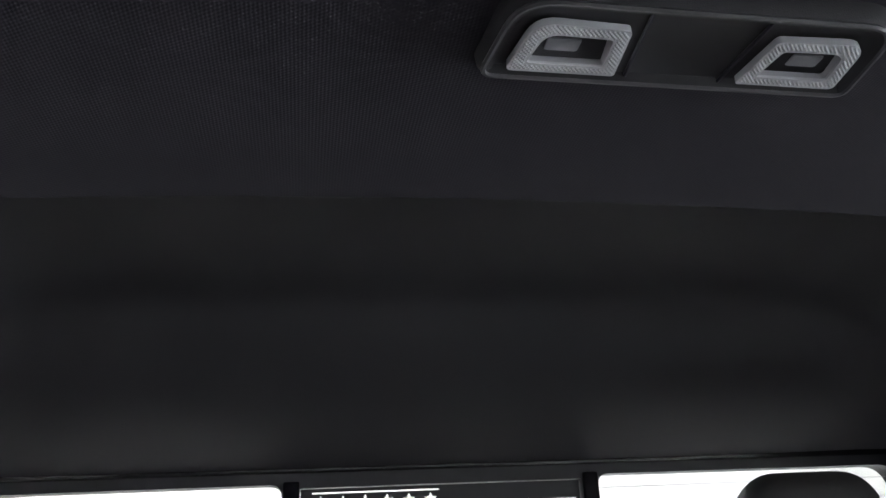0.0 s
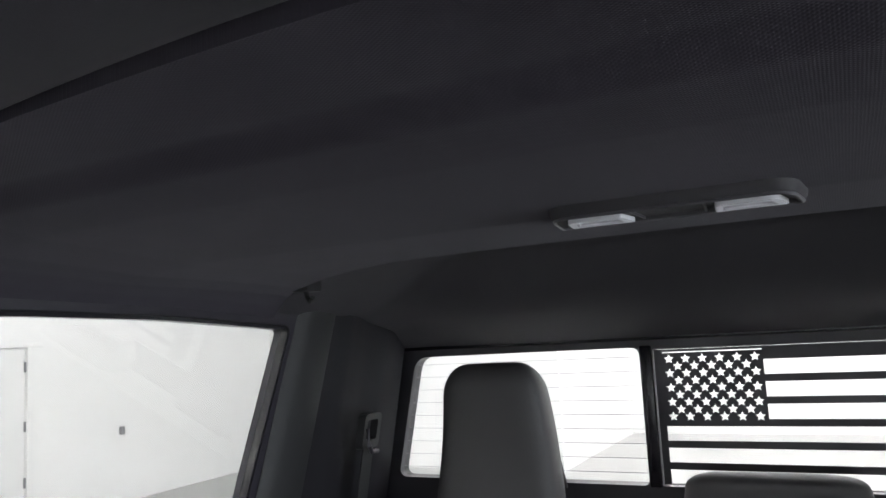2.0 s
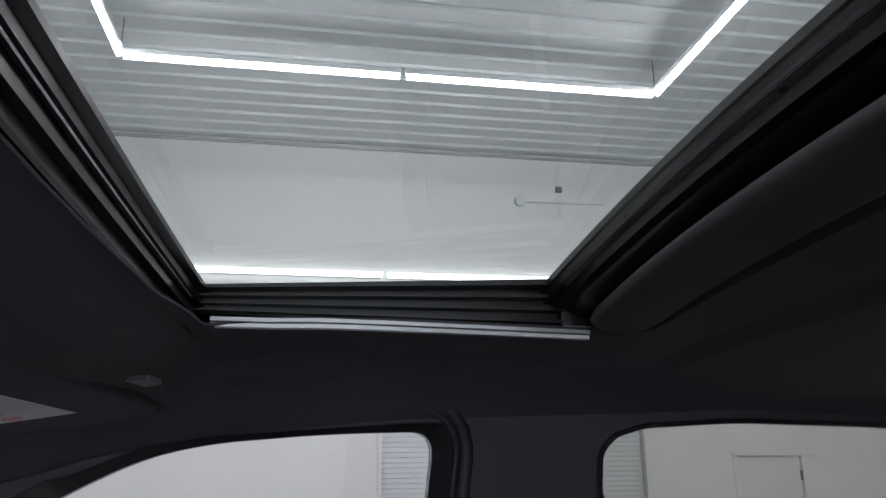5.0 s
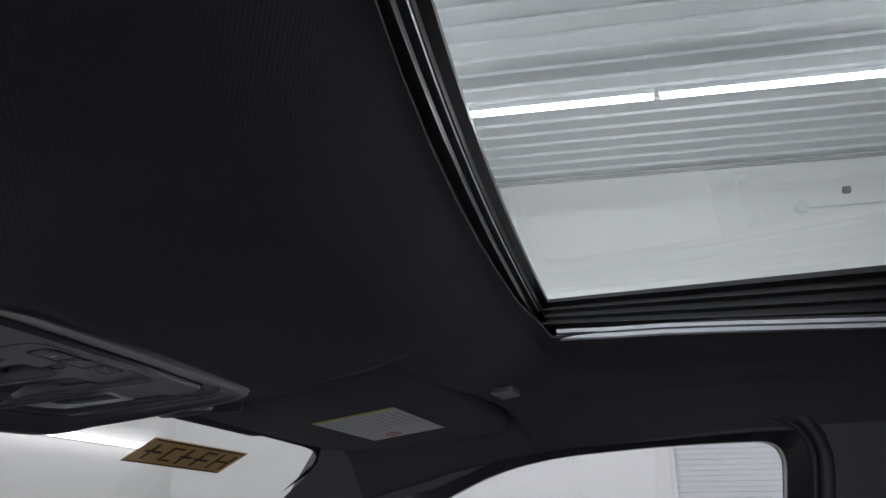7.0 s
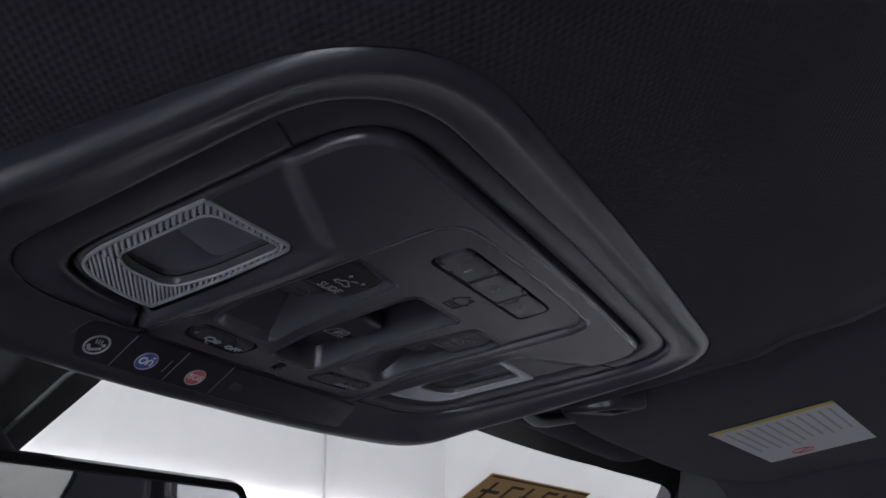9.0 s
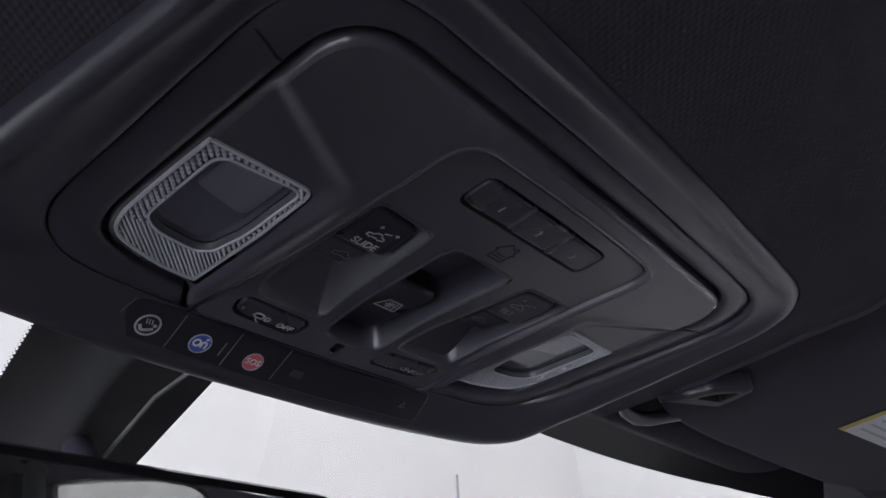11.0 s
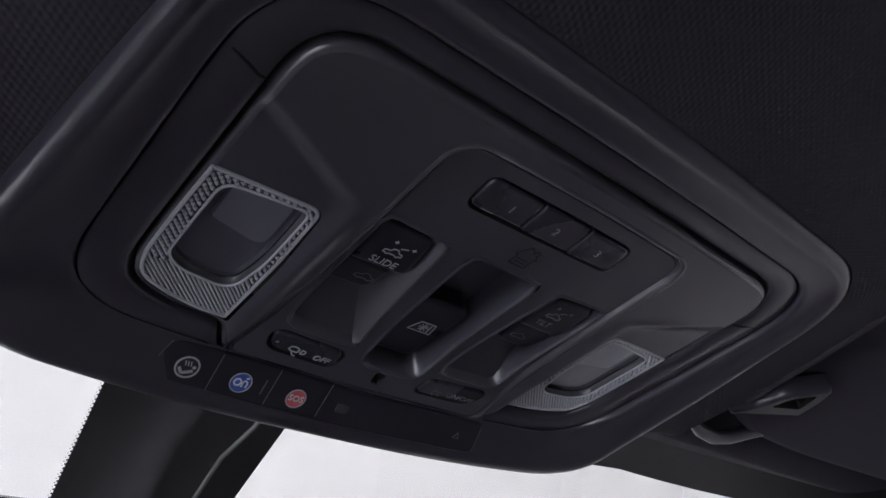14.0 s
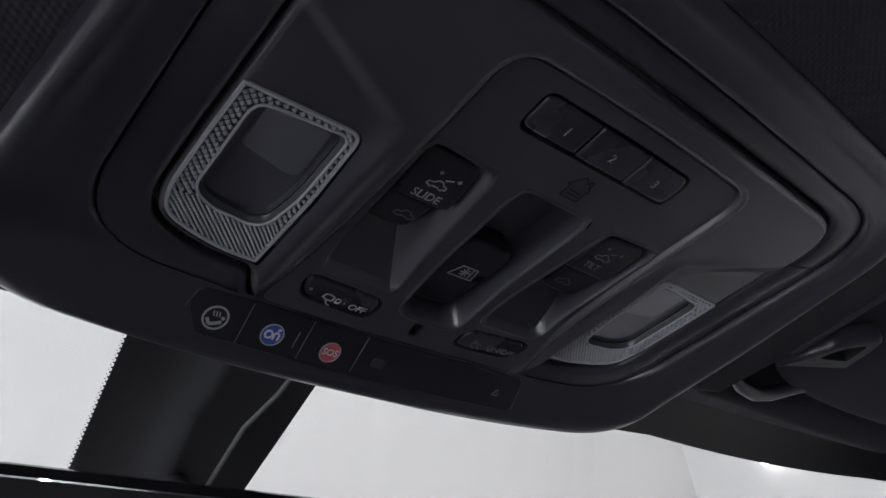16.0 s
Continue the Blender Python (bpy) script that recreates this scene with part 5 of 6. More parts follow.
                        for q in range(4):
                            bm.faces.new((a4[q - 1], a4[q], top))
                v += sv
                j += 1
        tagged(part("prism_texture", bm, LENS, ln, "finely moulded clear texture", smooth=5), kind="stuff")
        part("outer_rim", tube(ring(offset(outline, -0.0006), lw + 0.0001), 0.0008, 6, True), LENS, ln, "smooth clear edge")
        part("window_rim", tube(ring(offset(inner, 0.0004), lw + 0.0001), 0.00055, 8, True), LENS, ln, "clear raised rim")
        c0 = Vector((sum(p.x for p in inner) / len(inner), sum(p.y for p in inner) / len(inner)))
        sc = lambda k: [c0 + (p - c0) * k for p in inner]
        part("window_bevel", loft([ring(inner, lw), ring(sc(0.985), lw + 0.0012), ring(sc(0.955), lw + 0.0024), ring(sc(0.945), lw + 0.0026)], True), LENS_CORE, ln, "sloped clear inner edge", smooth=30)
        part("window_pane", plate(sc(0.955), [], 0.0006, CON @ Matrix.Translation((0, 0, lw + 0.0027))), pane_glass("lens_pane", (0.86, 0.86, 0.89), 1.5, 1.0), ln, "clear smooth window")
        part("bowl", loft([ring(sc(0.955), lw + 0.0034), ring(sc(0.935), lw + 0.0050), ring(sc(0.90), lw + 0.0054)], True, False, True), BOWL, ln, "dark lamp bowl", smooth=40)
        half_ = round_poly([(sx * 0.1040, 0.0085), (sx * 0.0815, 0.0080), (sx * 0.0805, 0.0310), (sx * 0.1030, 0.0255)], [0.003, 0.003, 0.007, 0.002], 6)
        part("reflector", loft([ring(half_, lw + 0.0056), ring(offset(half_, -0.0006), lw + 0.0041), ring(offset(half_, -0.0016), lw + 0.0040)], True, False, True), LAMP_CAP, ln, "dull grey lamp cap", smooth=40)
    # smooth strip of assistance keys on the sloped front
    FS = CON @ Matrix.Translation((0, 0.084, -0.0012)) @ Matrix.Rotation(-math.atan(0.5), 4, "X")
    strip = round_poly([(-0.0862, -0.0012), (0.0, 0.0012), (0.0745, 0.0002), (0.0785, 0.0178), (0.0, 0.0196), (-0.0890, 0.0168)], [0.006, 0.03, 0.003, 0.005, 0.03, 0.008], 6)
    sw = -0.0012
    def sring(poly, w):
        return [FS @ Vector((p.x, p.y, w)) for p in poly]
    part("key_strip", loft([sring(grow(strip, 0.0005), 0.0020), sring(grow(strip, 0.0001), sw + 0.0006), sring(grow(strip, -0.0004), sw + 0.0001), sring(grow(strip, -0.0010), sw)], True, False, True), KEY, d, "smooth black strip of keys", smooth=50)
    for a in (-0.0644, -0.0390, -0.0140):
        strokes([((a, 0.0002), (a, 0.0172))], sw - 0.0002, 0.0003, PRINT_DIM, d, "key_gap", "fine gap between keys", FS)
    strokes([((-0.0425, 0.0064), (-0.0425, 0.0132))], sw - 0.0002, 0.0004, PRINT_DIM, d, "key_tick", "small printed tick", FS)
    # thin pale strokes along both ends of the key strip
    strokes(chain([(-0.0850, 0.0002), (-0.0868, 0.0060), (-0.0878, 0.0115)]), sw - 0.0001, 0.0003, PRINT_DIM, d, "strip_edge", "pale line along the end of the strip", FS)
    strokes(chain([(0.0742, 0.0020), (0.0760, 0.0100), (0.0772, 0.0160)]), sw - 0.0001, 0.00025, PRINT_DIM, d, "strip_edge", "pale line along the end of the strip", FS)
    pw, rw_ = sw - 0.0003, sw - 0.0006
    vu, vv = -0.0752, 0.0094
    part("voice_icon", disc(vu, vv, pw, 0.0048, 28, 0.0041, FS), PRINT, d, "pale printed ring with a speaking symbol")
    strokes(chain([(vu - 0.0030, vv + 0.0006), (vu - 0.0014, vv + 0.0028), (vu + 0.0012, vv + 0.0018), (vu + 0.0026, vv + 0.0010)]), pw, 0.0012, PRINT, d, "voice_symbol", "pale printed symbol", FS)
    part("voice_dot", disc(vu + 0.0026, vv - 0.0004, pw, 0.0007, 12, 0.0, FS), PRINT, d, "pale printed dot")
    strokes([((vu - 0.0016 + 0.0011 * i, vv - 0.0026), (vu - 0.0010 + 0.0011 * i, vv - 0.0006)) for i in range(3)], pw, 0.0004, PRINT, d, "voice_waves", "pale printed strokes", FS)
    bu, bv = -0.0526, 0.0101
    part("blue_disc", disc(bu, bv, pw, 0.0044, 28, 0.0, FS), BLUE, d, "blue printed disc with a white mark")
    part("blue_disc_rim", disc(bu, bv, rw_, 0.0046, 28, 0.0042, FS), PRINT, d, "pale ring")
    part("white_ring", disc(bu - 0.0014, bv, rw_, 0.0018, 20, 0.0011, FS), WHITE_PRINT, d, "white printed mark")
    strokes(chain([(bu + 0.0008, bv + 0.0018), (bu + 0.0008, bv - 0.0008), (bu + 0.0018, bv - 0.0013), (bu + 0.0027, bv - 0.0005), (bu + 0.0027, bv + 0.0018)]) + [((bu + 0.0014, bv - 0.0023), (bu + 0.0026, bv - 0.0027))], rw_, 0.0007, WHITE_PRINT, d, "white_strokes", "white printed mark", FS)
    ru, rv = -0.0268, 0.0111
    part("red_disc", disc(ru, rv, pw, 0.0043, 28, 0.0, FS), RED, d, "red printed disc")
    part("red_disc_rim", disc(ru, rv, rw_, 0.0045, 28, 0.0041, FS), PRINT, d, "pale ring")
    writing("red_disc_print", "SOS", 0.0040, FS @ Matrix.Translation((ru, rv, rw_)) @ TXT, WHITE_PRINT, d, "pale printed letters", 0.00006)
    strokes(chain([(0.0610, 0.0110), (0.0628, 0.0080), (0.0646, 0.0110), (0.0610, 0.0110)]), pw, 0.0003, PRINT_DIM, d, "triangle_icon", "faint printed triangle", FS)
    part("dim_lamp", plate(round_poly([(-0.0068, 0.0085), (-0.0008, 0.0087), (-0.0008, 0.0128), (-0.0068, 0.0126)], 0.0013, 3), [], 0.0003, FS @ Matrix.Translation((0, 0, pw))), PRINT_FAINT, d, "faint square indicator")


console()


# ---- passenger sun visor ----
def visor_z(x, y):
    return 1.797 - 0.137 * (y - 1.82) - 0.04 * (x - 0.402)


def visor():
    d = thing("sun_visor", (0.48, 1.87, 1.80), "black cloth sun visor folded up with a warning label", "sun visor")
    o = round_poly([(0.178, 1.800), (0.185, 1.774), (0.440, 1.745), (0.660, 1.718), (0.715, 1.745), (0.742, 1.840), (0.700, 1.918), (0.600, 1.966), (0.457, 1.981), (0.330, 1.991), (0.262, 1.989), (0.222, 1.965)],
                   [0.01, 0.01, 0.08, 0.05, 0.035, 0.06, 0.06, 0.07, 0.06, 0.05, 0.03, 0.03], 6)
    def r3(poly, up):
        return [Vector((p.x, p.y, visor_z(p.x, p.y) + up)) for p in poly]
    part("panel", loft([r3(offset(o, -0.006), 0.018), r3(offset(o, -0.0015), 0.0165), r3(o, 0.012), r3(o, 0.006), r3(offset(o, -0.002), 0.0018), r3(offset(o, -0.007), 0.0)], True, True, True), VISOR_CLOTH, d, smooth=60)
    A, B, C, D_ = (Vector(p) for p in ((0.412, 1.916), (0.402, 1.820), (0.578, 1.796), (0.586, 1.891)))
    def quad(u0, u1, v0, v1, up):
        def q(u, v):
            p = (B.lerp(C, u)).lerp(A.lerp(D_, u), v)
            return Vector((p.x, p.y, visor_z(p.x, p.y) - up))
        b = bmesh.new()
        n = 6
        g = [[b.verts.new(q(u0 + (u1 - u0) * i / n, v0 + (v1 - v0) * j / n)) for j in range(n + 1)] for i in range(n + 1)]
        for i in range(n):
            for j in range(n):
                b.faces.new((g[i][j], g[i + 1][j], g[i + 1][j + 1], g[i][j + 1]))
        return b
    lab = part("label", quad(0, 1, 0, 1, 0.0012), PAPER, d, "white paper warning label with a yellow edge")
    part("label_stripe", quad(0.0, 0.045, 0.0, 1, 0.0016), YELLOW, lab, "yellow stripe")
    random.seed(4)
    for i in range(11):
        v = 0.06 + i * 0.083
        part("text_bar", quad(0.10, 0.10 + random.uniform(0.48, 0.60), v, v + 0.024, 0.0016), INK, lab, "grey line of small print")
    rg = []
    for k in range(24):
        a = 2 * math.pi * k / 24
        p = B.lerp(C, 0.86 + 0.055 * math.cos(a)).lerp(A.lerp(D_, 0.86 + 0.055 * math.cos(a)), 0.62 + 0.10 * math.sin(a))
        rg.append(Vector((p.x, p.y, visor_z(p.x, p.y) - 0.0016)))
    part("red_sign", tube(rg, 0.0005, 4, True), RED, lab, "thin red ring sign")
    p0, p1 = (rg[3], rg[15])
    part("red_sign", tube([p0, p1], 0.0005, 4), RED, lab, "thin red ring sign")
    # inboard pin and its hook
    pz = lambda x, y, up=0.0: Vector((x, y, visor_z(x, y) + up))
    part("pivot_pin", tube([pz(0.296, 1.984, 0.006), pz(0.280, 1.990, 0.003), pz(0.268, 1.998, 0.001), pz(0.254, 2.001, -0.001), pz(0.238, 2.000, -0.001), pz(0.224, 1.997, 0.001)], [0.004, 0.0046, 0.0048, 0.0046, 0.0042, 0.0028], 12), PLASTIC, d, "black pivot pin", smooth=70)
    c = thing("visor_hook", (0.262, 1.945, 1.785), "black plastic visor hook on the headliner", "hook")
    ho = round_poly([(0.211, 1.967), (0.222, 1.951), (0.223, 1.936), (0.250, 1.921), (0.262, 1.932), (0.277, 1.955)], [0.002, 0.012, 0.010, 0.005, 0.02, 0.005], 6)
    hi_ = round_poly([(0.230, 1.951), (0.231, 1.939), (0.246, 1.929), (0.260, 1.947)], [0.004, 0.005, 0.004, 0.004], 5)
    def h3(poly, dz):
        return [Vector((p.x, p.y, 1.7790 + 0.12 * (p.x - 0.25) + dz)) for p in poly]
    hn = [offset(ho, -0.0022), offset(ho, -0.0007), ho, offset(ho, 0.0005)]
    part("hook", loft([h3(hn[0], -0.0040), h3(hn[1], -0.0030), h3(hn[2], -0.0010), h3(hn[3], 0.007)], True), PLASTIC, c, smooth=60)
    part("face", plate(offset(ho, -0.0022), [hi_], 0.001, fn=lambda q: h3([q], q.z - 0.0040)[0]), PILLAR, c, smooth=30)
    part("recess", loft([h3(hi_, -0.0040), h3(offset(hi_, -0.0015), 0.004)], True, False, True), RUBBER, c, "dark recess of the hook", smooth=40)


visor()
t_ = thing("visor_clip", (0.50, 1.685, 1.83), "small grey clip tab in the headliner behind the visor", "clip")
bm = plate(round_poly([(0.481, 1.736), (0.458, 1.696), (0.504, 1.691), (0.549, 1.731)], 0.006, 4), [], 0.005, Matrix.Translation((0, 0, 1.8175)))
part("tab", bm, mat("grey_clip", (0.075, 0.073, 0.08), 0.4, vary=0.1), t_)


# ---- rear dome lamp ----
def dome():
    d = thing("dome_lamp", (0, 0.762, 1.848), "black rear dome lamp with two clear lenses", "dome lamp")
    def o(k, grow_=0.0):
        base = round_poly([(-0.107, 0.734), (0.107, 0.734), (0.099, 0.796), (-0.099, 0.796)], [0.012, 0.012, 0.022, 0.022], 6)
        return offset(base, grow_)
    def r3(poly, z):
        return [Vector((p.x, p.y, z + (p.y - 0.76) * 0.03)) for p in poly]
    part("housing", loft([r3(o(0, 0.001), 1.856), r3(o(0, 0.001), 1.843), r3(o(0, 0), 1.836), r3(o(0, -0.004), 1.832), r3(o(0, -0.007), 1.833), r3(o(0, -0.009), 1.835)], True, False, True), HEADER, d, "black housing", smooth=55)
    # the housing's rim highlight, painted as a lighter grey bead
    part("rim", tube(r3(o(0, -0.0032), 1.8325), 0.0016, 6, True), mat("rim_highlight_grey", (0.085, 0.082, 0.092), 0.38, vary=0.1), d, "grey rim bead painted as the housing's edge highlight")
    for sx in (1, -1):
        part("seam", tube([(sx * 0.026, 0.739, 1.8335), (sx * 0.031, 0.792, 1.8350)], 0.0012, 6), KEY, d)
        lo = round_poly([(sx * 0.034, 0.744), (sx * 0.092, 0.744), (sx * 0.086, 0.782), (sx * 0.038, 0.780)], [0.002, 0.004, 0.012, 0.003], 5)
        c0 = Vector((sum(p.x for p in lo) / len(lo), sum(p.y for p in lo) / len(lo)))
        li = [c0 + Vector(((p.x - c0.x) * 0.70, (p.y - c0.y) * 0.60)) for p in lo]
        ln = part("lens", plate(lo, [li], 0.004, Matrix.Translation((0, 0, 1.8305))), DOME_LENS, d, "clear patterned lens, unlit", smooth=25)
        bm = bmesh.new()
        for i in range(26):
            for j in range(34):
                p = Vector((sx * (0.034 + i * 0.0024 + (0.0012 if j % 2 else 0)), 0.744 + j * 0.0012))
                q = Vector(((p.x - c0.x) / 0.76, (p.y - c0.y) / 0.68)) + c0
                ins = [False, False]
                for kk, (pp, poly) in enumerate(((p, offset(lo, -0.0012)), (q, lo))):
                    c = False
                    for a, b in zip([poly[-1]] + poly, poly):
                        if (a.y > pp.y) != (b.y > pp.y) and pp.x < (b.x - a.x) * (pp.y - a.y) / (b.y - a.y) + a.x:
                            c = not c
                    ins[kk] = c
                if ins[0] and not ins[1]:
                    h = 0.0010
                    b4 = [bm.verts.new((p.x + a * h, p.y + b * h, 1.8305)) for a, b in [(math.cos(q_ * math.pi / 3), math.sin(q_ * math.pi / 3)) for q_ in range(6)]]
                    top = bm.verts.new((p.x, p.y, 1.8297))
                    for k4 in range(6):
                        bm.faces.new((b4[k4 - 1], b4[k4], top))
        part("prism_texture", bm, DOME_LENS, ln, "finely moulded clear texture", smooth=5)
        part("bowl", loft([[Vector((p.x, p.y, 1.832)) for p in li], [Vector((c0.x + (p.x - c0.x) * 0.8, c0.y + (p.y - c0.y) * 0.8, 1.842)) for p in li]], True, False, True), LAMP_CAP, ln, "grey lamp bowl")
        part("reflector", box((c0.x - 0.008 + sx * 0.004, c0.y - 0.005, 1.834), (c0.x + 0.010 + sx * 0.004, c0.y + 0.005, 1.839), 0.002), REFLECTOR, ln, "dull silver reflector")


dome()


# ---- head restraints and seats ----
def headrest_mesh(w, h, th, top_w):
    """A padded block, wider at the foot, with a rounded top; base at z 0, centred."""
    rows = []
    n = 28
    for k in range(25):
        t = 1 - (1 - k / 24) ** 1.7
        ww = (w + (top_w - w) * t) / 2
        shrink = 1.0
        if t > 0.66:
            shrink = max(0.02, 1 - ((t - 0.66) / 0.34) ** 3.2) ** 0.45
        if t < 0.1:
            shrink = 0.92 + 0.08 * t / 0.1
        sw = 1.0
        if t > 0.78:
            sw = min(sw, 1 - 0.46 * (1 - math.sqrt(max(0.0, 1 - ((t - 0.78) / 0.22) ** 2))))
        row = []
        for q in range(n):
            a = 2 * math.pi * q / n
            ca, sa = math.cos(a), math.sin(a)
            e = 0.42
            row.append(Vector((ww * sw * math.copysign(abs(ca) ** e, ca), th / 2 * shrink * math.copysign(abs(sa) ** 0.6, sa) - 0.015 * math.sin(math.pi * t), h * t)))
        rows.append(row)
    return loft(rows, True, True, True)


def headrest(name, x, y, z0, w, h, th, top_w, label, seat_z):
    d = thing(name, (x, y, z0), label, "head restraint", "head restraints")
    bm = headrest_mesh(w, h, th, top_w)
    bm.transform(Matrix.Translation((x, y, z0)))
    part("cushion", bm, LEATHER, d, smooth=70)
    part("piping", tube([(x - w / 2 * 0.93, y - th * 0.46, z0 + 0.03), (x - top_w / 2 * 0.96, y - th * 0.46, z0 + h * 0.62), (x - top_w / 2 * 0.82, y - th * 0.42, z0 + h * 0.82), (x - top_w / 2 * 0.55, y - th * 0.36, z0 + h * 0.90), (x + top_w / 2 * 0.55, y - th * 0.36, z0 + h * 0.90), (x + top_w / 2 * 0.82, y - th * 0.42, z0 + h * 0.82),
                         (x + top_w / 2 * 0.96, y - th * 0.46, z0 + h * 0.62), (x + w / 2 * 0.93, y - th * 0.46, z0 + 0.03)], 0.003, 6), LEATHER, d)
    for sx in (1, -1):
        part("post", tube([(x + sx * 0.055, y, seat_z - 0.02), (x + sx * 0.055, y, z0 + 0.02)], 0.006, 10), RAIL, d, "steel post")


for sx in (1, -1):
    headrest("rear_head_restraint", sx * 0.475, 0.085, 1.420, 0.248, 0.264, 0.10, 0.186, "tall black leather head restraint on the rear bench", 1.40)
headrest("centre_head_restraint", 0.0, 0.10, 1.405, 0.30, 0.092, 0.09, 0.26, "low wide black leather centre head restraint", 1.39)
headrest("front_head_restraint", 0.46, 1.175, 1.42, 0.27, 0.185, 0.10, 0.22, "black leather front head restraint", 1.38)


def bench():
    d = thing("rear_bench", (0, 0.3, 0.5), "black leather rear bench seat", "seat")
    rows = []
    for z, y0, y1 in ((0.86, 0.10, 0.30), (0.9, 0.09, 0.32), (1.2, 0.05, 0.24), (1.37, 0.04, 0.19), (1.405, 0.055, 0.165)):
        rows.append([Vector((-0.66, y0, z)), Vector((0.66, y0, z)), Vector((0.66, y1, z)), Vector((-0.66, y1, z))])
    part("backrest", loft(rows, True, True, True), LEATHER, d)
    part("cushion", box((-0.66, 0.12, 0.72), (0.66, 0.66, 0.90), 0.05, 4), LEATHER, d)
    part("base", box((-0.62, 0.12, 0.5), (0.62, 0.58, 0.73), 0.01), CARPET, d)


bench()


def car_seat():
    d = thing("car_seat", (0.46, 1.4, 0.5), "black leather front passenger seat", "seat")
    rows = []
    for z, yc, w, th in ((0.86, 1.30, 0.24, 0.10), (1.0, 1.27, 0.255, 0.10), (1.2, 1.22, 0.25, 0.085), (1.34, 1.185, 0.21, 0.07), (1.395, 1.175, 0.16, 0.05)):
        rows.append([Vector((0.46 + w * math.copysign(abs(math.cos(a)) ** 0.5, math.cos(a)), yc + th * math.copysign(abs(math.sin(a)) ** 0.6, math.sin(a)), z)) for a in [2 * math.pi * q / 20 for q in range(20)]])
    part("backrest", loft(rows, True, True, True), LEATHER, d, smooth=60)
    part("cushion", box((0.20, 1.30, 0.74), (0.72, 1.82, 0.90), 0.05, 4), LEATHER, d)
    part("base", box((0.24, 1.34, 0.5), (0.68, 1.76, 0.75), 0.01), PLASTIC, d)


car_seat()


# ---- belts, hooks, mirror, sensor cover, card ----
def belt_guide(x, y, z, sx=1):
    d = thing("seat_belt", (x, y, z), "black seat belt through a slotted guide on a pillar", "seat belt")
    part("guide", plate(round_poly([(y - 0.03, z - 0.03), (y + 0.028, z - 0.03), (y + 0.028, z + 0.036), (y - 0.03, z + 0.036)], 0.012, 5), [round_poly([(y - 0.018, z - 0.014), (y + 0.018, z - 0.014), (y + 0.018, z + 0.024), (y - 0.018, z + 0.024)], 0.006, 4)],
                        0.016, fn=lambda c: Vector((x - 0.012 + c.z + (1.583 - c.y) * 0.2, c.x, c.y))), RUBBER, d, "black slotted guide")
    part("hook_edge", tube([(x - 0.016, y + 0.026, z + 0.01), (x - 0.020, y + 0.028, z - 0.022), (x - 0.016, y + 0.014, z - 0.034), (x - 0.012, y - 0.012, z - 0.036)], 0.0045, 8), PILLAR, d)
    rows = [[Vector((x - 0.004 + (z - zz) * 0.2 + k * 0.002, y - 0.02 + 0.036 * m_, zz)) for k, m_ in ((0, 0), (0, 1), (1, 1), (1, 0))] for zz in (z - 0.02, z - 0.15, z - 0.3, z - 0.5)]
    part("webbing", loft(rows, True, True, True), RUBBER, d, "black woven webbing")


belt_guide(0.706, 0.165, 1.565)
belt_guide(0.772, 1.280, 1.560)
h = thing("coat_hook", (0.64, 0.425, 1.83), "small black coat hook at the rear roof corner", "hook")
part("base", box((0.625, 0.405, 1.822), (0.665, 0.445, 1.842), 0.005), RUBBER, h)
part("hook", tube([(0.645, 0.425, 1.828), (0.640, 0.425, 1.812), (0.632, 0.43, 1.806), (0.622, 0.435, 1.812)], 0.004, 8), RUBBER, h)


def mirror():
    d = thing("rear_view_mirror", (0, 2.16, 1.70), "black framed rear-view mirror on the windscreen", "mirror")
    o = round_poly([(-0.128, 1.662), (0.122, 1.662), (0.130, 1.690), (0.124, 1.734), (-0.122, 1.7325), (-0.130, 1.690)], [0.022, 0.022, 0.03, 0.016, 0.016, 0.03], 6)
    def r3(poly, y):
        out = []
        for p in poly:
            out.append(Vector((p.x, 2.146 + y + (p.y - 1.70) * -0.10, p.y)))
        return out
    part("housing", loft([r3(offset(o, -0.006), -0.002), r3(offset(o, -0.002), -0.004), r3(o, 0.0), r3(offset(o, 0.001), 0.012), r3(offset(o, -0.012), 0.030), r3(offset(o, -0.03), 0.036)], True, False, True), GLOSS, d, "gloss black housing", smooth=60)
    part("glass", loft([r3(offset(o, -0.0055), -0.0022)[::-1], [c0 + Vector((0, -0.0004, 0)) for c0 in r3(offset(o, -0.0065), -0.0022)[::-1]]], True, False, True), MIRROR, d, "silvered mirror glass", smooth=10)
    part("arm", tube([(0.0, 2.175, 1.705), (0.0, 2.20, 1.735), (0.002, 2.235, 1.765)], [0.012, 0.010, 0.008], 12), PLASTIC, d, "black arm")


mirror()


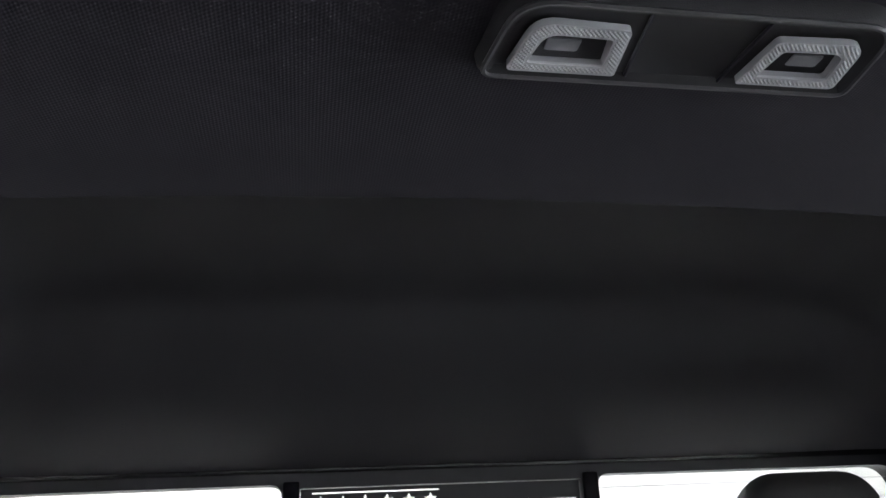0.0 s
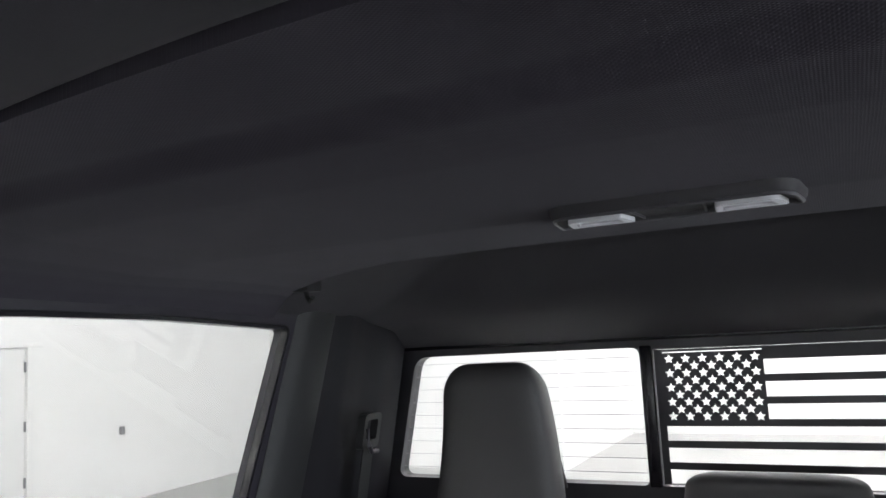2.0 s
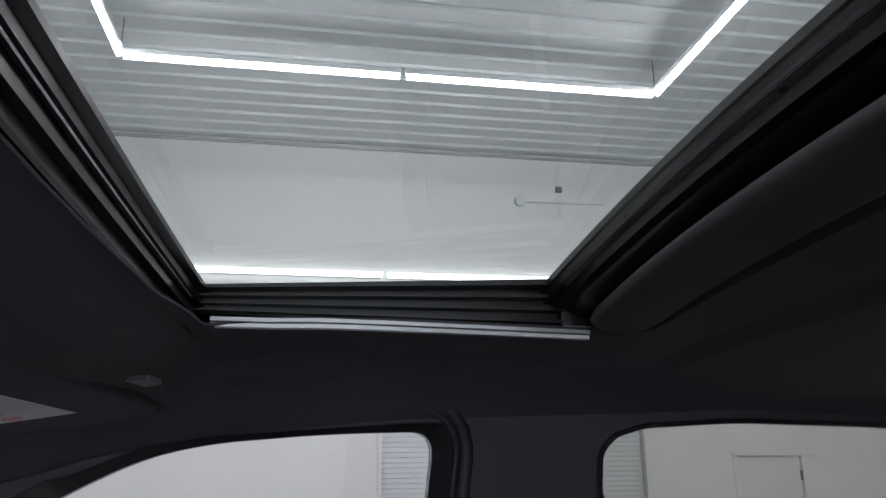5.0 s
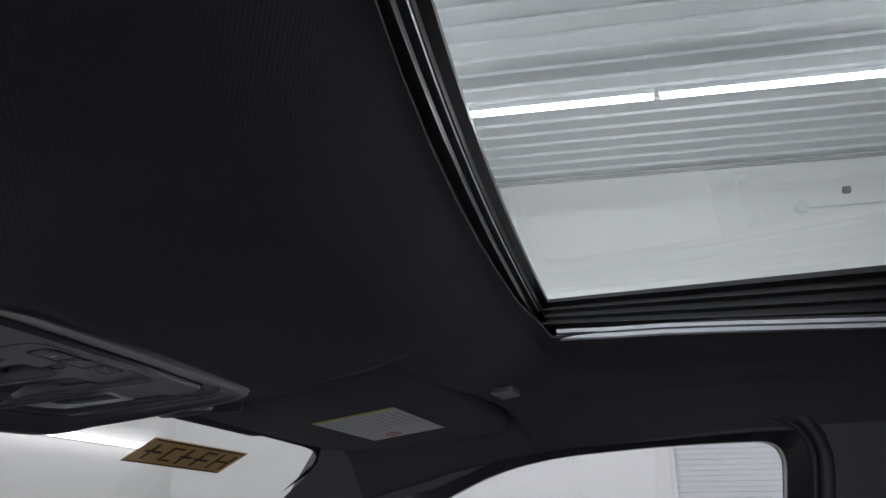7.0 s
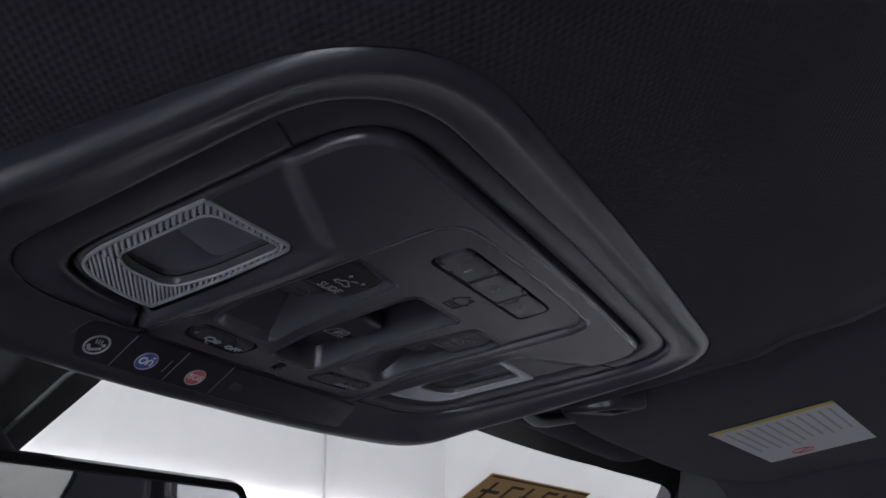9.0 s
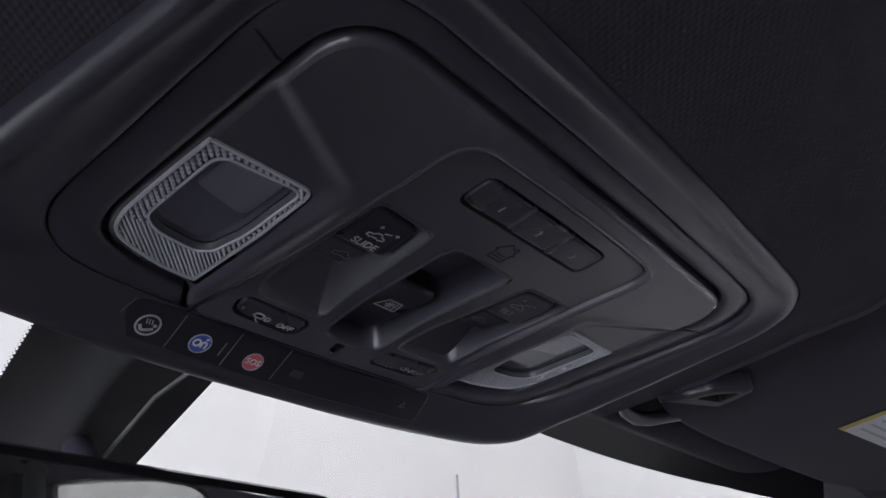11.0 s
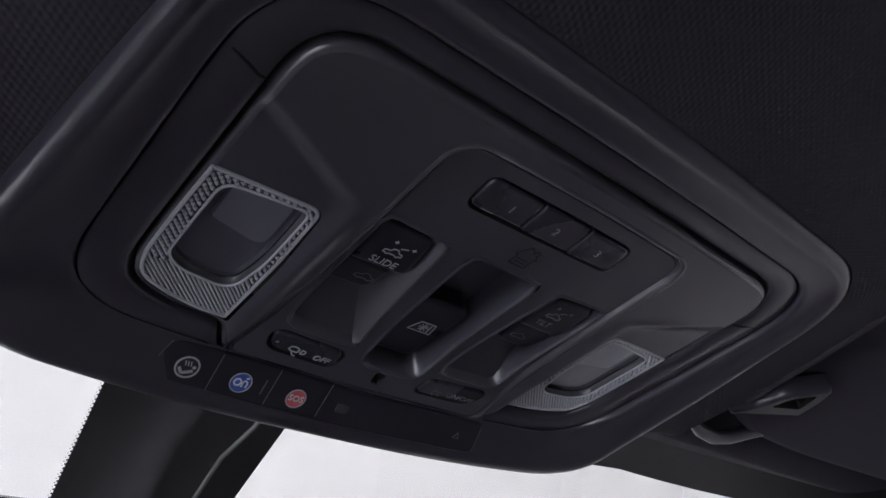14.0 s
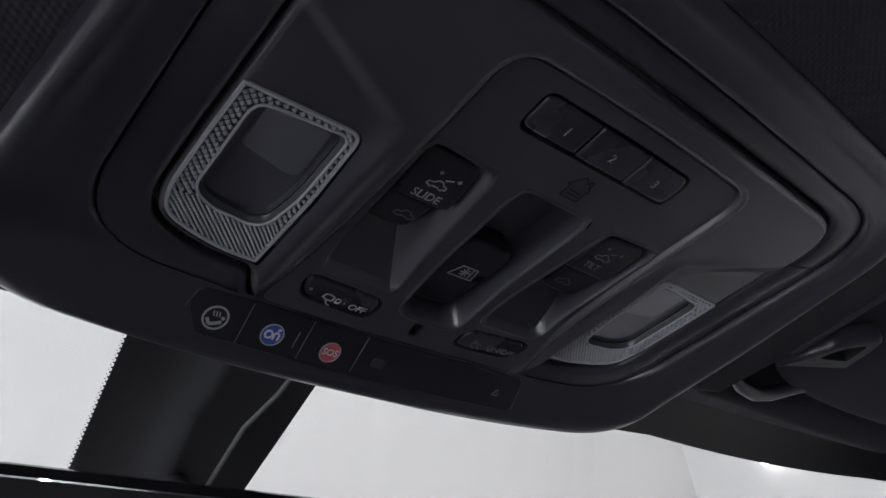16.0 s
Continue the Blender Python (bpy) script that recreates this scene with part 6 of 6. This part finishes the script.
def sensor_cover():
    d = thing("sensor_cover", (0.01, 2.25, 1.76), "black plastic sensor cover behind the mirror", "cover")
    spine = [(1.850, -0.002, 0.045), (1.8135, -0.0015, 0.033), (1.800, -0.0045, 0.024), (1.779, -0.003, 0.0215), (1.74, -0.006, 0.018), (1.69, -0.008, 0.016), (1.665, -0.006, 0.012)]
    rows = []
    for i, (z, a, b) in enumerate(spine):
        k = 0.35 if i == len(spine) - 1 else 1.0
        sec = [(a - 0.042, 0.0034), (a - 0.030, 0.0042), (a - 0.020, 0.0064), (a - 0.012, 0.0098), (a - 0.005, 0.0142 * k), (a - 0.001, 0.0160 * k), (a + 0.002, 0.0164 * k), (a + 0.005, 0.0150 * k),
               (b - 0.008, 0.0150 * k), (b, 0.0160 * k), (b + 0.001, 0.003)]
        rows.append([on_screen(xx, z, dd) for xx, dd in sec])
    part("shell", loft(rows, False), COVER, d, smooth=50)
    part("edge_strip", tube([on_screen(b, z, 0.0165) for z, a, b in spine[:-1]], 0.0016, 6), mat("grey_strip", (0.30, 0.30, 0.29), 0.5, vary=0.08), d, "grey edge strip")


sensor_cover()


def card():
    d = thing("windscreen_card", (0.6, 2.17, 1.77), "brown kraft card with dark lettering stuck on the windscreen", "card")
    tl, tr, br, bl = (Vector(p) for p in ((0.520, 2.163, 1.785), (0.694, 2.115, 1.776), (0.690, 2.159, 1.749), (0.514, 2.206, 1.757)))
    def q(u, v, up=0.0):
        p = tl.lerp(tr, u).lerp(bl.lerp(br, u), v)
        return p + Vector((0.0, -0.545, -0.838)) * up
    def quad(u0, u1, v0, v1, up):
        return loft([[q(u0 + (u1 - u0) * i / 4, v0, up) for i in range(5)], [q(u0 + (u1 - u0) * i / 4, v1, up) for i in range(5)]], False)
    sheet = part("sheet", loft([[q(0, 0, 0.0012), q(1, 0, 0.0012), q(1, 1, 0.0012), q(0, 1, 0.0012)], [q(0, 0), q(1, 0), q(1, 1), q(0, 1)]], True, True, True), KRAFT, d)
    for u0, u1, v0, v1 in ((0.02, 0.98, 0.03, 0.08), (0.02, 0.98, 0.93, 0.97), (0.10, 0.13, 0.2, 0.82), (0.06, 0.22, 0.45, 0.55), (0.26, 0.38, 0.22, 0.30), (0.26, 0.29, 0.22, 0.80), (0.26, 0.38, 0.72, 0.80),
                           (0.44, 0.47, 0.18, 0.84), (0.42, 0.54, 0.48, 0.58), (0.60, 0.63, 0.18, 0.84), (0.60, 0.72, 0.18, 0.27), (0.57, 0.72, 0.50, 0.60), (0.78, 0.81, 0.18, 0.84), (0.92, 0.95, 0.18, 0.84), (0.78, 0.95, 0.45, 0.54)):
        part("lettering_bar", quad(u0, u1, v0, v1, 0.0016), DARK_INK, sheet, "dark stroke")


card()
